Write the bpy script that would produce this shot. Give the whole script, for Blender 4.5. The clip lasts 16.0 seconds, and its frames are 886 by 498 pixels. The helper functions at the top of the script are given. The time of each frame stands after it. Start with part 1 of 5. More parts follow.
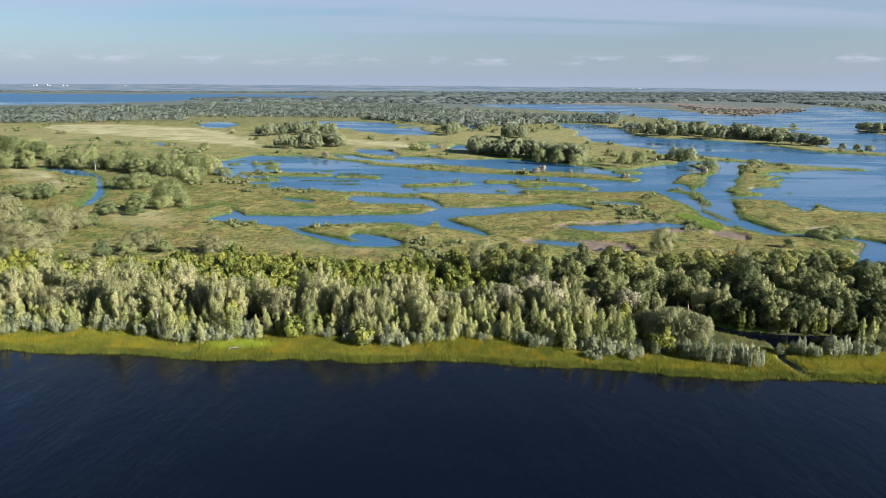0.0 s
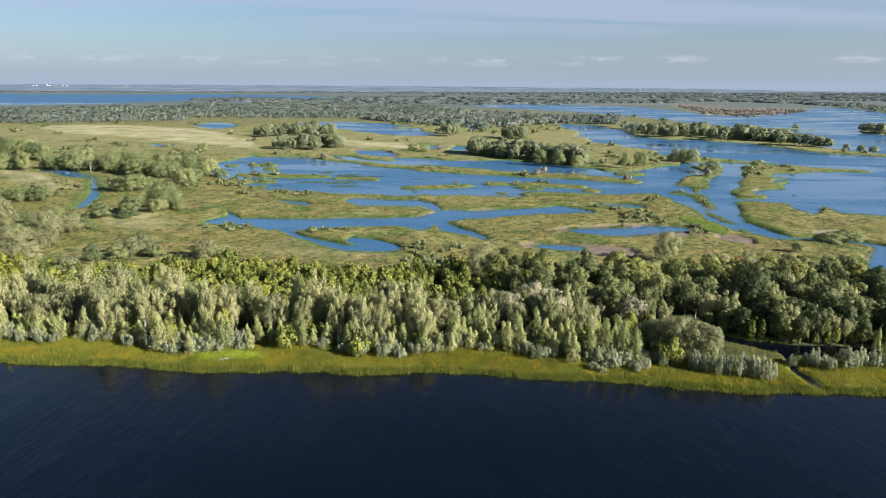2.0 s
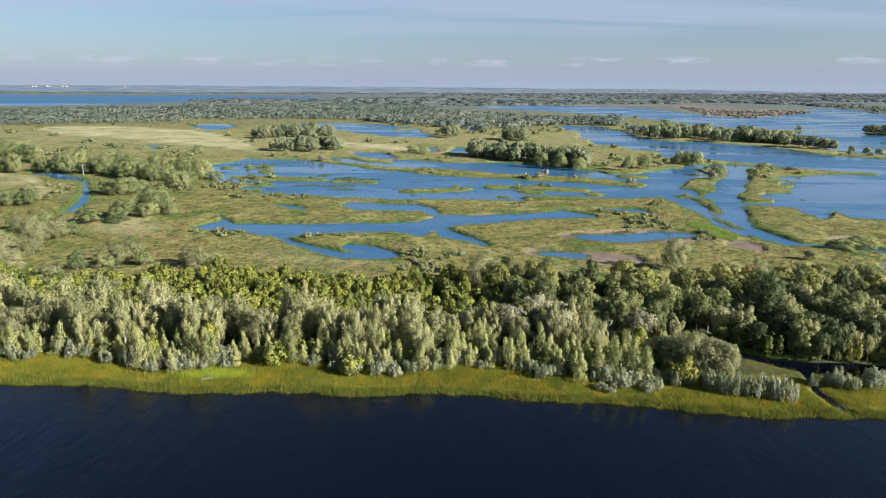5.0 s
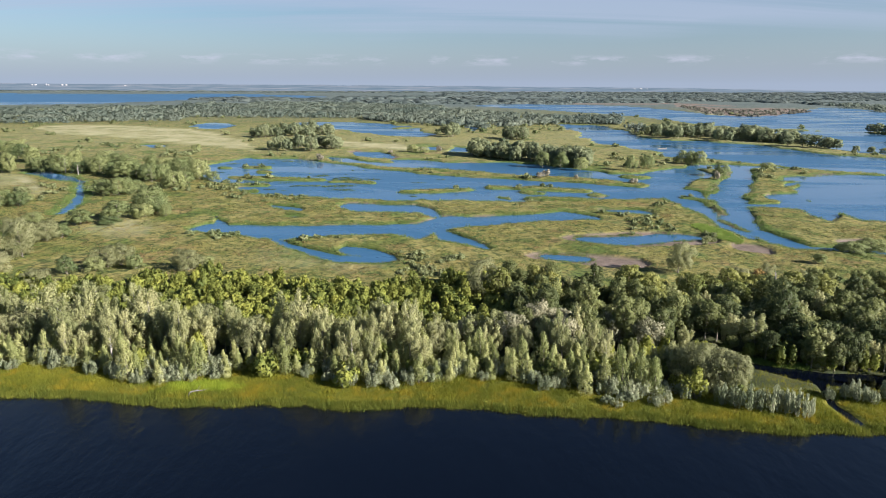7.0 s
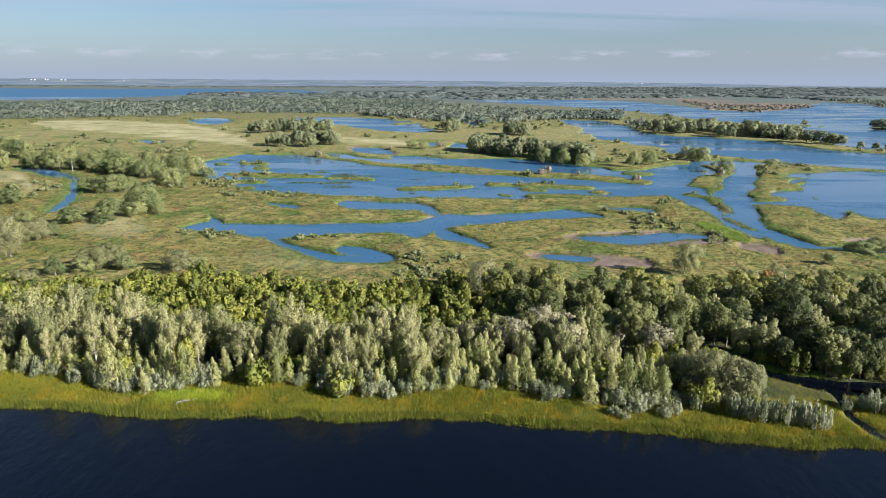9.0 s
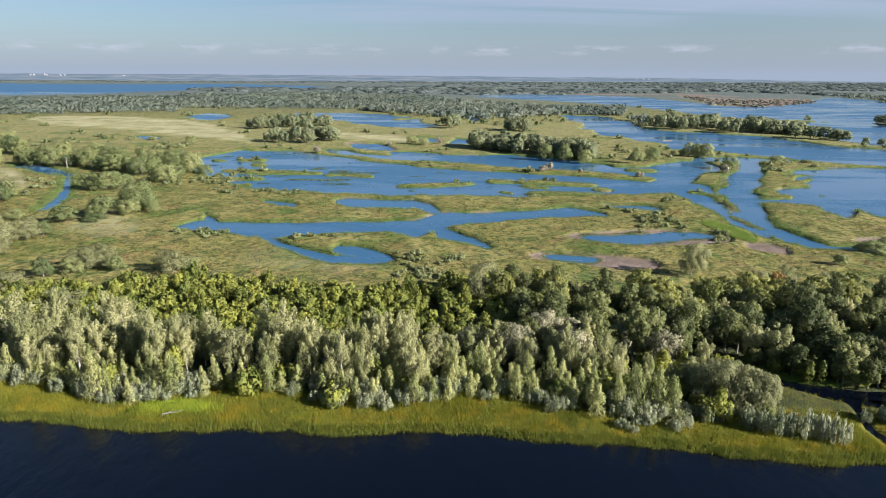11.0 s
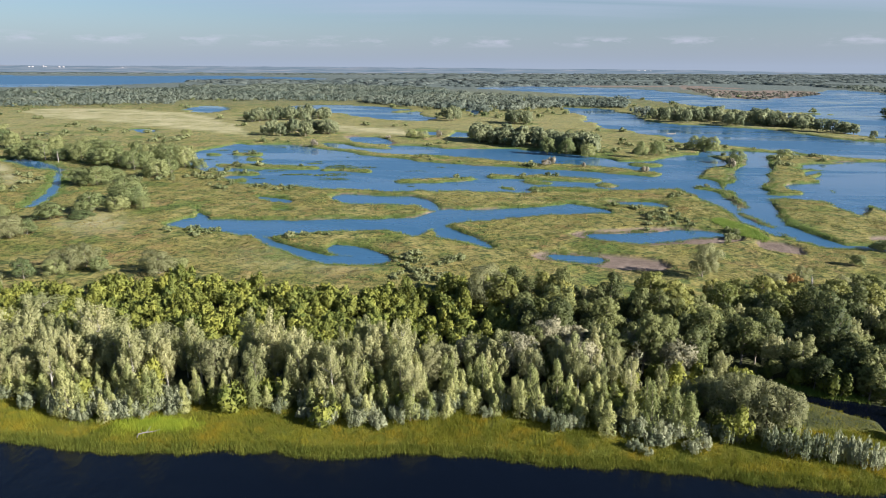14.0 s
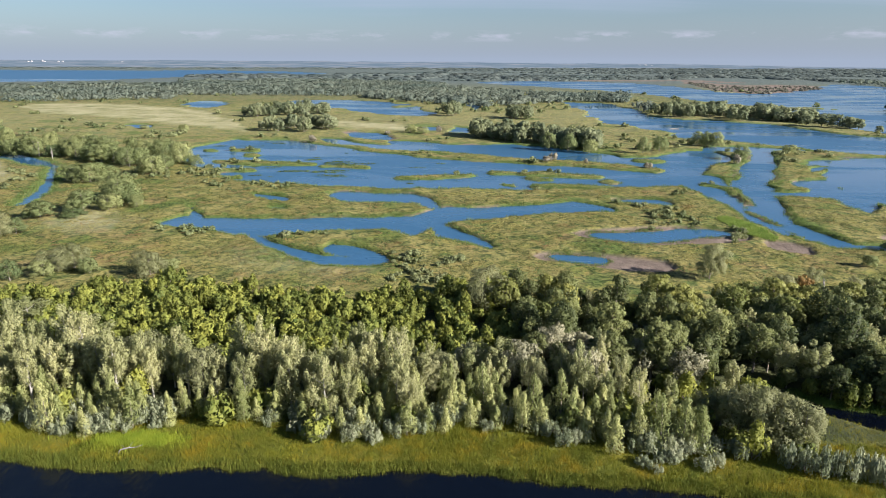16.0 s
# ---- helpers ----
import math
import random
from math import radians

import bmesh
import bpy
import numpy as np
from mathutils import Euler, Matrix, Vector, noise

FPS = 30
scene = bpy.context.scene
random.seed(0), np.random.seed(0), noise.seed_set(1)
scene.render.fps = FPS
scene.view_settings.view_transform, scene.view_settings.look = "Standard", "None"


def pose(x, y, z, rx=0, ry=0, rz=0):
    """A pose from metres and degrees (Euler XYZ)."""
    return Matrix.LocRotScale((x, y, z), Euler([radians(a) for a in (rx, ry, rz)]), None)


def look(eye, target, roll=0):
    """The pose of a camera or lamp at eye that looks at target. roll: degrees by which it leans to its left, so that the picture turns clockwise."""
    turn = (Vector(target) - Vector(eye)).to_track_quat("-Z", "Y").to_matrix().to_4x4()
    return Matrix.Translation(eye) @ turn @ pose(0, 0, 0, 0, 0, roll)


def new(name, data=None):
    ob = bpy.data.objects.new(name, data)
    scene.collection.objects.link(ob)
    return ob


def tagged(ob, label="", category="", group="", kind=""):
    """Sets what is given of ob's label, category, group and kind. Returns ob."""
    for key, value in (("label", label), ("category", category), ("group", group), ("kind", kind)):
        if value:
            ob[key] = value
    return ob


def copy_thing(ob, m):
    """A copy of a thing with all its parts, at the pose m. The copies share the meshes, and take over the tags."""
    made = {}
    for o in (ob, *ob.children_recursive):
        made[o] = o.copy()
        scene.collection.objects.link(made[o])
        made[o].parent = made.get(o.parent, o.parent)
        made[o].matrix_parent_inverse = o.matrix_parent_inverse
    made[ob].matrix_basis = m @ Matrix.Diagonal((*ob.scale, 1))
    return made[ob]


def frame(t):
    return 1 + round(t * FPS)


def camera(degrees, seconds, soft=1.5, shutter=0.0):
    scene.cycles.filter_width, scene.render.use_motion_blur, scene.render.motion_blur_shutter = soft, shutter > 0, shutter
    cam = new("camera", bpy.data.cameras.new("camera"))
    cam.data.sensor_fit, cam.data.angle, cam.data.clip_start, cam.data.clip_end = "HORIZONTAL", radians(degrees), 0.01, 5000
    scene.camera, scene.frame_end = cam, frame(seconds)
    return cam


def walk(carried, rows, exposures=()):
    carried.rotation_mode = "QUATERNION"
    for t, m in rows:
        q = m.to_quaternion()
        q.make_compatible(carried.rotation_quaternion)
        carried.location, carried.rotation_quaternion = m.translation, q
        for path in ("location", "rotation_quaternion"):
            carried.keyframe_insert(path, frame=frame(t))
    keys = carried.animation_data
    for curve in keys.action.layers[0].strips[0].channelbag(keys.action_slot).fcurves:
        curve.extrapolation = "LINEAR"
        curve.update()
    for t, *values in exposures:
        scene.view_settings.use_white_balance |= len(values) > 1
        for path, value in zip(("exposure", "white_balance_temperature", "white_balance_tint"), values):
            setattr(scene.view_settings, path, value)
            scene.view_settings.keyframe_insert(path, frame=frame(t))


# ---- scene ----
# A drone glides over a dark river towards a wooded bank and the marsh behind it.
cam = camera(70.0, 16.0, 0.88)
PATH = [
    (0.0, pose(0.00, 0.00, 60.00, 75.31, -0.13, 0.00)),
    (1.0, pose(0.17, 2.96, 60.01, 75.32, -0.14, 0.01)),
    (2.0, pose(0.34, 5.93, 60.03, 75.34, -0.14, 0.02)),
    (3.0, pose(0.50, 8.89, 60.05, 75.38, -0.14, 0.03)),
    (4.0, pose(0.64, 11.86, 60.08, 75.41, -0.15, 0.03)),
    (5.0, pose(0.78, 14.82, 60.12, 75.42, -0.16, 0.04)),
    (6.0, pose(0.91, 17.79, 60.17, 75.40, -0.16, 0.05)),
    (7.0, pose(1.02, 20.77, 60.21, 75.30, -0.17, 0.06)),
    (8.0, pose(1.14, 23.77, 60.23, 75.10, -0.17, 0.07)),
    (9.0, pose(1.25, 26.80, 60.24, 74.87, -0.18, 0.08)),
    (10.0, pose(1.36, 29.84, 60.23, 74.66, -0.18, 0.10)),
    (11.0, pose(1.49, 32.88, 60.22, 74.46, -0.18, 0.12)),
    (12.0, pose(1.62, 35.92, 60.20, 74.25, -0.18, 0.14)),
    (13.0, pose(1.77, 38.94, 60.20, 74.01, -0.18, 0.16)),
    (14.0, pose(1.94, 41.94, 60.20, 73.77, -0.17, 0.18)),
    (15.0, pose(2.11, 44.94, 60.20, 73.53, -0.16, 0.20)),
    (16.0, pose(2.29, 47.93, 60.21, 73.30, -0.14, 0.22)),
]
walk(cam, PATH, [(0.0, 1.67, 5600, 19.6), (16.0, 1.61, 5640, 19.6)])

# ---- world, sun ----
SUN_AZIMUTH, SUN_HEIGHT = 116.0, 25.0      # degrees clockwise from +y, degrees above the horizon
to_sun = Vector((math.sin(radians(SUN_AZIMUTH)) * math.cos(radians(SUN_HEIGHT)),
                 math.cos(radians(SUN_AZIMUTH)) * math.cos(radians(SUN_HEIGHT)),
                 math.sin(radians(SUN_HEIGHT))))
sun = new("sun", bpy.data.lights.new("sun", "SUN"))
sun.data.energy, sun.data.angle, sun.data.color = 5.0, radians(0.6), (1.0, 0.89, 0.70)
sun.matrix_world = look(to_sun * 300, (0, 0, 0))


def nodes_of(tree):
    """A short way to add nodes and links."""
    def add(kind, inputs=None, **props):
        n = tree.nodes.new(kind)
        if "operation" in props:
            n.operation, n.use_clamp = props["operation"], props["use_clamp"]
        if "blend_type" in props:
            n.data_type, n.blend_type = props["data_type"], props["blend_type"]
        if "attribute_name" in props:
            n.attribute_name = props["attribute_name"]
        for key, value in (inputs or {}).items():
            if isinstance(value, bpy.types.NodeSocket):
                tree.links.new(value, n.inputs[key])
            else:
                n.inputs[key].default_value = value
        return n
    return add


def ramp(add, fac, *stops):
    """A colour ramp; stops are (position, colour)."""
    n = add("ShaderNodeValToRGB", {"Fac": fac})
    while len(n.color_ramp.elements) < len(stops):
        n.color_ramp.elements.new(0.5)
    for e, (at, c) in zip(n.color_ramp.elements, stops):
        e.position, e.color = at, (*c, 1) if len(c) == 3 else c
    return n.outputs["Color"]


def maths(add, op, a, b=0.0, clamp=False):
    n = add("ShaderNodeMath", operation=op, use_clamp=clamp)
    for i, v in enumerate((a, b)):
        if isinstance(v, bpy.types.NodeSocket):
            n.id_data.links.new(v, n.inputs[i])
        else:
            n.inputs[i].default_value = v
    return n.outputs[0]


def mix(add, fac, a, b, blend="MIX"):
    n = add("ShaderNodeMix", data_type="RGBA", blend_type=blend)
    for key, v in ((0, fac), (6, a), (7, b)):
        if isinstance(v, bpy.types.NodeSocket):
            n.id_data.links.new(v, n.inputs[key])
        else:
            n.inputs[key].default_value = v if key == 0 else (*v, 1)
    return n.outputs[2]


def make_world():
    world = bpy.data.worlds.new("sky")
    scene.world = world
    world.use_nodes = True
    tree = world.node_tree
    tree.nodes.clear()
    add = nodes_of(tree)
    sky = add("ShaderNodeTexSky")
    sky.sky_type, sky.sun_disc = "NISHITA", False
    sky.sun_elevation, sky.sun_rotation = radians(SUN_HEIGHT), radians(SUN_AZIMUTH)
    sky.air_density, sky.dust_density, sky.ozone_density = 1.0, 0.8, 2.5
    way = add("ShaderNodeTexCoord").outputs["Generated"]
    xyz = add("ShaderNodeSeparateXYZ", {0: way})
    x, y, z = xyz.outputs
    up = maths(add, "MAXIMUM", z, 0.0)
    # a broad thin veil of cirrus, drawn out into streaks, seen in perspective
    flat = maths(add, "ADD", up, 0.10)
    plane = add("ShaderNodeCombineXYZ", {0: maths(add, "DIVIDE", x, flat), 1: maths(add, "DIVIDE", y, flat), 2: 0.0}).outputs[0]
    streak = add("ShaderNodeMapping", {"Vector": plane, "Scale": (0.16, 1.5, 1.0), "Location": (0.6, 0.2, 0.0), "Rotation": (0, 0, radians(4))}).outputs[0]
    wisp = add("ShaderNodeTexNoise", {"Vector": streak, "Scale": 1.1, "Detail": 7.0, "Roughness": 0.58, "Distortion": 0.5}).outputs["Fac"]
    wide = add("ShaderNodeTexNoise", {"Vector": way, "Scale": 3.0, "Detail": 3.0}).outputs["Fac"]
    veil = maths(add, "MULTIPLY", maths(add, "SUBTRACT", maths(add, "ADD", wisp, maths(add, "MULTIPLY", x, 0.05)), 0.34, True), 3.6, True)
    veil = maths(add, "MULTIPLY", veil, maths(add, "MULTIPLY", maths(add, "SUBTRACT", up, maths(add, "ADD", 0.036, maths(add, "MULTIPLY", wide, 0.05)), True), 38.0, True), True)
    veil = maths(add, "MULTIPLY", veil, maths(add, "SUBTRACT", 1.35, maths(add, "MULTIPLY", up, 2.6), True), True)
    # small fair-weather puffs low over the horizon
    puff_at = add("ShaderNodeMapping", {"Vector": way, "Scale": (15.0, 15.0, 62.0), "Location": (0.4, 0.0, 0.0)}).outputs[0]
    puff = add("ShaderNodeTexNoise", {"Vector": puff_at, "Scale": 1.0, "Detail": 5.0, "Roughness": 0.62}).outputs["Fac"]
    puff = maths(add, "MULTIPLY", maths(add, "SUBTRACT", puff, 0.50, True), 7.0, True)
    low = maths(add, "SUBTRACT", 1.0, maths(add, "MULTIPLY", maths(add, "ABSOLUTE", maths(add, "SUBTRACT", z, 0.033)), 110.0), True)
    puff = maths(add, "MULTIPLY", puff, low)
    air = mix(add, 1.0, sky.outputs[0], (0.57, 0.62, 0.58), "MULTIPLY")
    haze = maths(add, "POWER", 2.718, maths(add, "MULTIPLY", up, -17.0))
    air = mix(add, maths(add, "MULTIPLY", haze, 0.92), air, (2.62, 3.00, 3.22))
    air = mix(add, maths(add, "MULTIPLY", veil, 0.70), air, (3.00, 3.36, 3.58))
    air = mix(add, maths(add, "MULTIPLY", puff, 0.50), air, (4.5, 4.35, 4.5))
    back = add("ShaderNodeBackground", {"Color": air, "Strength": 0.052})
    out = add("ShaderNodeOutputWorld", {"Surface": back.outputs[0]})


make_world()


# ---- materials ----
def material(name):
    m = bpy.data.materials.new(name)
    m.use_nodes = True
    m.node_tree.nodes.clear()
    return m, nodes_of(m.node_tree)


def finish(add, shader):
    add("ShaderNodeOutputMaterial", {"Surface": shader})


def leaf_material(name, dark, light, through_leaf=0.45, mixed=0.22):
    """Foliage: tone varies from tree to tree and from spray to spray."""
    m, add = material(name)
    tree_rnd = add("ShaderNodeObjectInfo").outputs["Random"]
    spray = add("ShaderNodeNewGeometry").outputs["Random Per Island"]
    f = maths(add, "ADD", maths(add, "MULTIPLY", tree_rnd, 1.0 - mixed), maths(add, "MULTIPLY", spray, mixed))
    c = mix(add, f, dark, light)
    face = add("ShaderNodeBsdfPrincipled", {"Base Color": c, "Roughness": 0.62, "Specular IOR Level": 0.25})
    thin = add("ShaderNodeBsdfTranslucent", {"Color": c})
    both = add("ShaderNodeMixShader", {0: through_leaf, 1: face.outputs[0], 2: thin.outputs[0]})
    finish(add, both.outputs[0])
    return m


def stuff_leaf_material(name, dark, light, scale=0.02, third=None, low=0.33, gain=2.9):
    """Foliage joined into one mesh: tone varies by place and by spray."""
    m, add = material(name)
    where = add("ShaderNodeTexCoord").outputs["Object"]
    n = add("ShaderNodeTexNoise", {"Vector": where, "Scale": scale, "Detail": 4.0, "Roughness": 0.6}).outputs["Fac"]
    n = maths(add, "MULTIPLY", maths(add, "SUBTRACT", n, low, True), gain, True)
    spray = add("ShaderNodeNewGeometry").outputs["Random Per Island"]
    f = maths(add, "ADD", maths(add, "MULTIPLY", n, 0.75), maths(add, "MULTIPLY", spray, 0.25))
    c = mix(add, f, dark, light)
    if third:
        o = add("ShaderNodeTexNoise", {"Vector": where, "Scale": scale * 2.7, "Detail": 4.0, "Roughness": 0.65}).outputs["Fac"]
        o = maths(add, "ADD", o, maths(add, "MULTIPLY", spray, 0.08))
        c = mix(add, maths(add, "MULTIPLY", maths(add, "SUBTRACT", o, 0.54, True), 6.0, True), c, third)
    face = add("ShaderNodeBsdfPrincipled", {"Base Color": c, "Roughness": 0.7, "Specular IOR Level": 0.2})
    thin = add("ShaderNodeBsdfTranslucent", {"Color": c})
    both = add("ShaderNodeMixShader", {0: 0.36, 1: face.outputs[0], 2: thin.outputs[0]})
    finish(add, both.outputs[0])
    return m


def bark_material(name, dark, pale):
    m, add = material(name)
    where = add("ShaderNodeTexCoord").outputs["Object"]
    long_way = add("ShaderNodeMapping", {"Vector": where, "Scale": (6.0, 6.0, 1.2)}).outputs[0]
    n = add("ShaderNodeTexNoise", {"Vector": long_way, "Scale": 2.0, "Detail": 5.0}).outputs["Fac"]
    c = ramp(add, n, (0.3, dark), (0.7, pale))
    bump = add("ShaderNodeBump", {"Height": n, "Strength": 0.5, "Distance": 0.03})
    finish(add, add("ShaderNodeBsdfPrincipled", {"Base Color": c, "Roughness": 0.85, "Normal": bump.outputs[0]}).outputs[0])
    return m


def water_material(name, body, ruffle, wave, gloss):
    """Rippled water with the given body colour."""
    m, add = material(name)
    where = add("ShaderNodeTexCoord").outputs["Object"]
    wind = add("ShaderNodeMapping", {"Vector": where, "Rotation": (0, 0, radians(24)), "Scale": (1.0, 0.45, 1.0)}).outputs[0]
    fine = add("ShaderNodeTexNoise", {"Vector": wind, "Scale": 0.75, "Detail": 4.0, "Roughness": 0.55}).outputs["Fac"]
    swell = add("ShaderNodeTexNoise", {"Vector": wind, "Scale": 0.11, "Detail": 2.0}).outputs["Fac"]
    calm = add("ShaderNodeTexNoise", {"Vector": add("ShaderNodeMapping", {"Vector": where, "Scale": (0.6, 1.5, 1.0)}).outputs[0], "Scale": 0.011, "Detail": 6.0, "Roughness": 0.6, "Distortion": 0.8}).outputs["Fac"]
    calm = maths(add, "MULTIPLY", maths(add, "SUBTRACT", calm, ruffle, True), 7.0, True)
    height = maths(add, "ADD", maths(add, "MULTIPLY", fine, 0.35), swell)
    bump = add("ShaderNodeBump", {"Height": height, "Strength": maths(add, "ADD", maths(add, "MULTIPLY", calm, wave), 0.08), "Distance": 0.5})
    rough = maths(add, "ADD", maths(add, "MULTIPLY", calm, gloss), 0.05)
    finish(add, add("ShaderNodeBsdfPrincipled", {"Base Color": (*body, 1), "Roughness": rough, "IOR": 1.34,
                                                  "Normal": bump.outputs[0]}).outputs[0])
    return m


def ground_material():
    m, add = material("marsh_ground")
    where = add("ShaderNodeTexCoord").outputs["Object"]
    big = add("ShaderNodeTexNoise", {"Vector": where, "Scale": 0.03, "Detail": 5.0, "Roughness": 0.6}).outputs["Fac"]
    mid = add("ShaderNodeTexNoise", {"Vector": where, "Scale": 0.16, "Detail": 5.0, "Roughness": 0.65}).outputs["Fac"]
    fine = add("ShaderNodeTexNoise", {"Vector": where, "Scale": 1.3, "Detail": 4.0, "Roughness": 0.7}).outputs["Fac"]
    grass = ramp(add, big, (0.34, (0.100, 0.138, 0.032)), (0.43, (0.155, 0.152, 0.042)), (0.50, (0.205, 0.188, 0.066)), (0.57, (0.160, 0.146, 0.044)), (0.66, (0.100, 0.130, 0.032)))
    russet = add("ShaderNodeTexNoise", {"Vector": where, "Scale": 0.055, "Detail": 4.0, "Roughness": 0.65, "Distortion": 0.5}).outputs["Fac"]
    grass = mix(add, maths(add, "MULTIPLY", maths(add, "SUBTRACT", russet, 0.54, True), 5.0, True), grass, (0.215, 0.150, 0.068))
    lush = maths(add, "MULTIPLY", maths(add, "SUBTRACT", mid, 0.51, True), 9.0, True)
    grass = mix(add, maths(add, "MULTIPLY", lush, 0.8), grass, (0.062, 0.098, 0.024))
    clump = add("ShaderNodeTexNoise", {"Vector": where, "Scale": 0.50, "Detail": 3.0, "Roughness": 0.6, "Distortion": 0.8}).outputs["Fac"]
    tint = ramp(add, clump, (0.36, (1.25, 1.20, 1.10)), (0.50, (1.0, 1.0, 1.0)), (0.60, (0.36, 0.44, 0.36)))
    grass = mix(add, 1.0, grass, tint, "MULTIPLY")
    tint = ramp(add, fine, (0.38, (0.62, 0.67, 0.63)), (0.52, (1.0, 1.0, 1.0)), (0.64, (1.2, 1.17, 1.1)))
    grass = mix(add, 1.0, grass, tint, "MULTIPLY")
    hay = ramp(add, mid, (0.35, (0.265, 0.262, 0.130)), (0.65, (0.365, 0.340, 0.200)))
    mud = ramp(add, mid, (0.35, (0.115, 0.090, 0.070)), (0.65, (0.190, 0.152, 0.120)))
    # Blue-grey of distance haze, painted over the ground beyond 900 m.
    far_haze = ramp(add, mid, (0.35, (0.062, 0.085, 0.078)), (0.65, (0.110, 0.130, 0.112)))
    dry = add("ShaderNodeAttribute", attribute_name="dry").outputs["Fac"]
    muddy = add("ShaderNodeAttribute", attribute_name="mud").outputs["Fac"]
    haze_share = add("ShaderNodeAttribute", attribute_name="far_haze").outputs["Fac"]
    dry = maths(add, "MULTIPLY", dry, maths(add, "MULTIPLY", maths(add, "SUBTRACT", big, 0.22, True), 2.4), True)
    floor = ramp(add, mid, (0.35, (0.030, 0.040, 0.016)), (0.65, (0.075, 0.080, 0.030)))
    dark_floor = add("ShaderNodeAttribute", attribute_name="dark_floor").outputs["Fac"]
    c = mix(add, muddy, mix(add, dry, mix(add, haze_share, grass, far_haze), hay), mud)
    c = mix(add, dark_floor, c, floor)
    reedy = add("ShaderNodeAttribute", attribute_name="reedy").outputs["Fac"]
    c = mix(add, reedy, c, ramp(add, mid, (0.35, (0.085, 0.105, 0.016)), (0.65, (0.165, 0.145, 0.018))))
    wet = add("ShaderNodeAttribute", attribute_name="wet").outputs["Fac"]
    c = mix(add, maths(add, "MULTIPLY", wet, maths(add, "SUBTRACT", 1.0, muddy)), c, (0.072, 0.115, 0.030))
    bump = add("ShaderNodeBump", {"Height": maths(add, "ADD", fine, clump), "Strength": 0.8, "Distance": 0.5})
    finish(add, add("ShaderNodeBsdfPrincipled", {"Base Color": c, "Roughness": 0.9, "Specular IOR Level": 0.15, "Normal": bump.outputs[0]}).outputs[0])
    return m


def hills_material():
    """Distance: woods and fields of the hills, with blue-grey haze painted in."""
    m, add = material("hills")
    where = add("ShaderNodeTexCoord").outputs["Object"]
    long_way = add("ShaderNodeMapping", {"Vector": where, "Scale": (0.005, 0.02, 0.12)}).outputs[0]
    n = add("ShaderNodeTexNoise", {"Vector": long_way, "Scale": 1.0, "Detail": 5.0}).outputs["Fac"]
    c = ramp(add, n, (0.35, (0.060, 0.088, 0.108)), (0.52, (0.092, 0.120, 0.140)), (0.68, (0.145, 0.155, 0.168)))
    # The faint blue emission adds to the painted haze; the hills hold no lamp.
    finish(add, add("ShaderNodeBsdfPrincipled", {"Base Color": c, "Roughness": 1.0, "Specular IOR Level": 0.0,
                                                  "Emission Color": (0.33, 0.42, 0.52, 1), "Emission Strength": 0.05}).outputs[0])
    return m


HILLS = hills_material()
BARK = bark_material("bark", (0.10, 0.08, 0.06), (0.30, 0.27, 0.22))
PALE_BARK = bark_material("pale_bark", (0.18, 0.17, 0.14), (0.38, 0.36, 0.31))
RIVER = water_material("river", (0.0014, 0.0024, 0.0052), 0.40, 0.45, 0.14)
# Marsh and far water: the sky's reflected blue is put into the body colour.
SHALLOWS = water_material("shallows", (0.028, 0.088, 0.165), 0.40, 0.42, 0.30)
OPEN_WATER = water_material("open_water", (0.028, 0.088, 0.165), 0.15, 0.60, 0.36)
GROUND_MAT = ground_material()
SILVER = leaf_material("silver_leaf", (0.210, 0.235, 0.092), (0.450, 0.442, 0.212))
BROAD = leaf_material("broad_leaf", (0.048, 0.070, 0.025), (0.235, 0.255, 0.088))
LIME = leaf_material("lime_leaf", (0.080, 0.115, 0.026), (0.335, 0.345, 0.060))
WILLOW = leaf_material("willow_leaf", (0.150, 0.192, 0.072), (0.350, 0.370, 0.150), mixed=0.25)
ALDER = leaf_material("alder_leaf", (0.105, 0.148, 0.058), (0.270, 0.305, 0.120), mixed=0.25)
# Leaf colour of the wood's back row, its sunlight painted in.
SUNLIT_BROAD = leaf_material("sunlit_broad_leaf", (0.130, 0.160, 0.040), (0.325, 0.320, 0.088))
YOUNG = leaf_material("young_poplar_leaf", (0.190, 0.225, 0.072), (0.450, 0.455, 0.185))
BANK = leaf_material("bank_willow_leaf", (0.205, 0.220, 0.098), (0.335, 0.335, 0.165), mixed=0.2)
DOVE = leaf_material("dove_leaf", (0.255, 0.255, 0.152), (0.395, 0.380, 0.240))
ASH = leaf_material("ash_leaf", (0.120, 0.155, 0.084), (0.300, 0.325, 0.168), mixed=0.25)
SAGE = leaf_material("sage_leaf", (0.180, 0.215, 0.118), (0.350, 0.370, 0.225))
DUSTY = leaf_material("dusty_leaf", (0.260, 0.240, 0.175), (0.360, 0.330, 0.245))
RUST = leaf_material("rust_leaf", (0.260, 0.165, 0.050), (0.330, 0.230, 0.080))
# Both far-wood leaf colours are paled and greyed to paint in distance haze.
HAZED_WOODS = stuff_leaf_material("hazed_woods_leaf", (0.100, 0.135, 0.110), (0.212, 0.240, 0.172), 0.006)
HAZED_HORIZON = stuff_leaf_material("hazed_horizon_leaf", (0.090, 0.122, 0.112), (0.165, 0.192, 0.168), 0.003)
HEATHER = stuff_leaf_material("heather_leaf", (0.110, 0.122, 0.092), (0.215, 0.205, 0.160), 0.02)
UNDER = stuff_leaf_material("undergrowth_leaf", (0.110, 0.150, 0.060), (0.270, 0.280, 0.125), 0.03)
THICKET = stuff_leaf_material("thicket_leaf", (0.080, 0.115, 0.026), (0.335, 0.345, 0.062), 0.16)
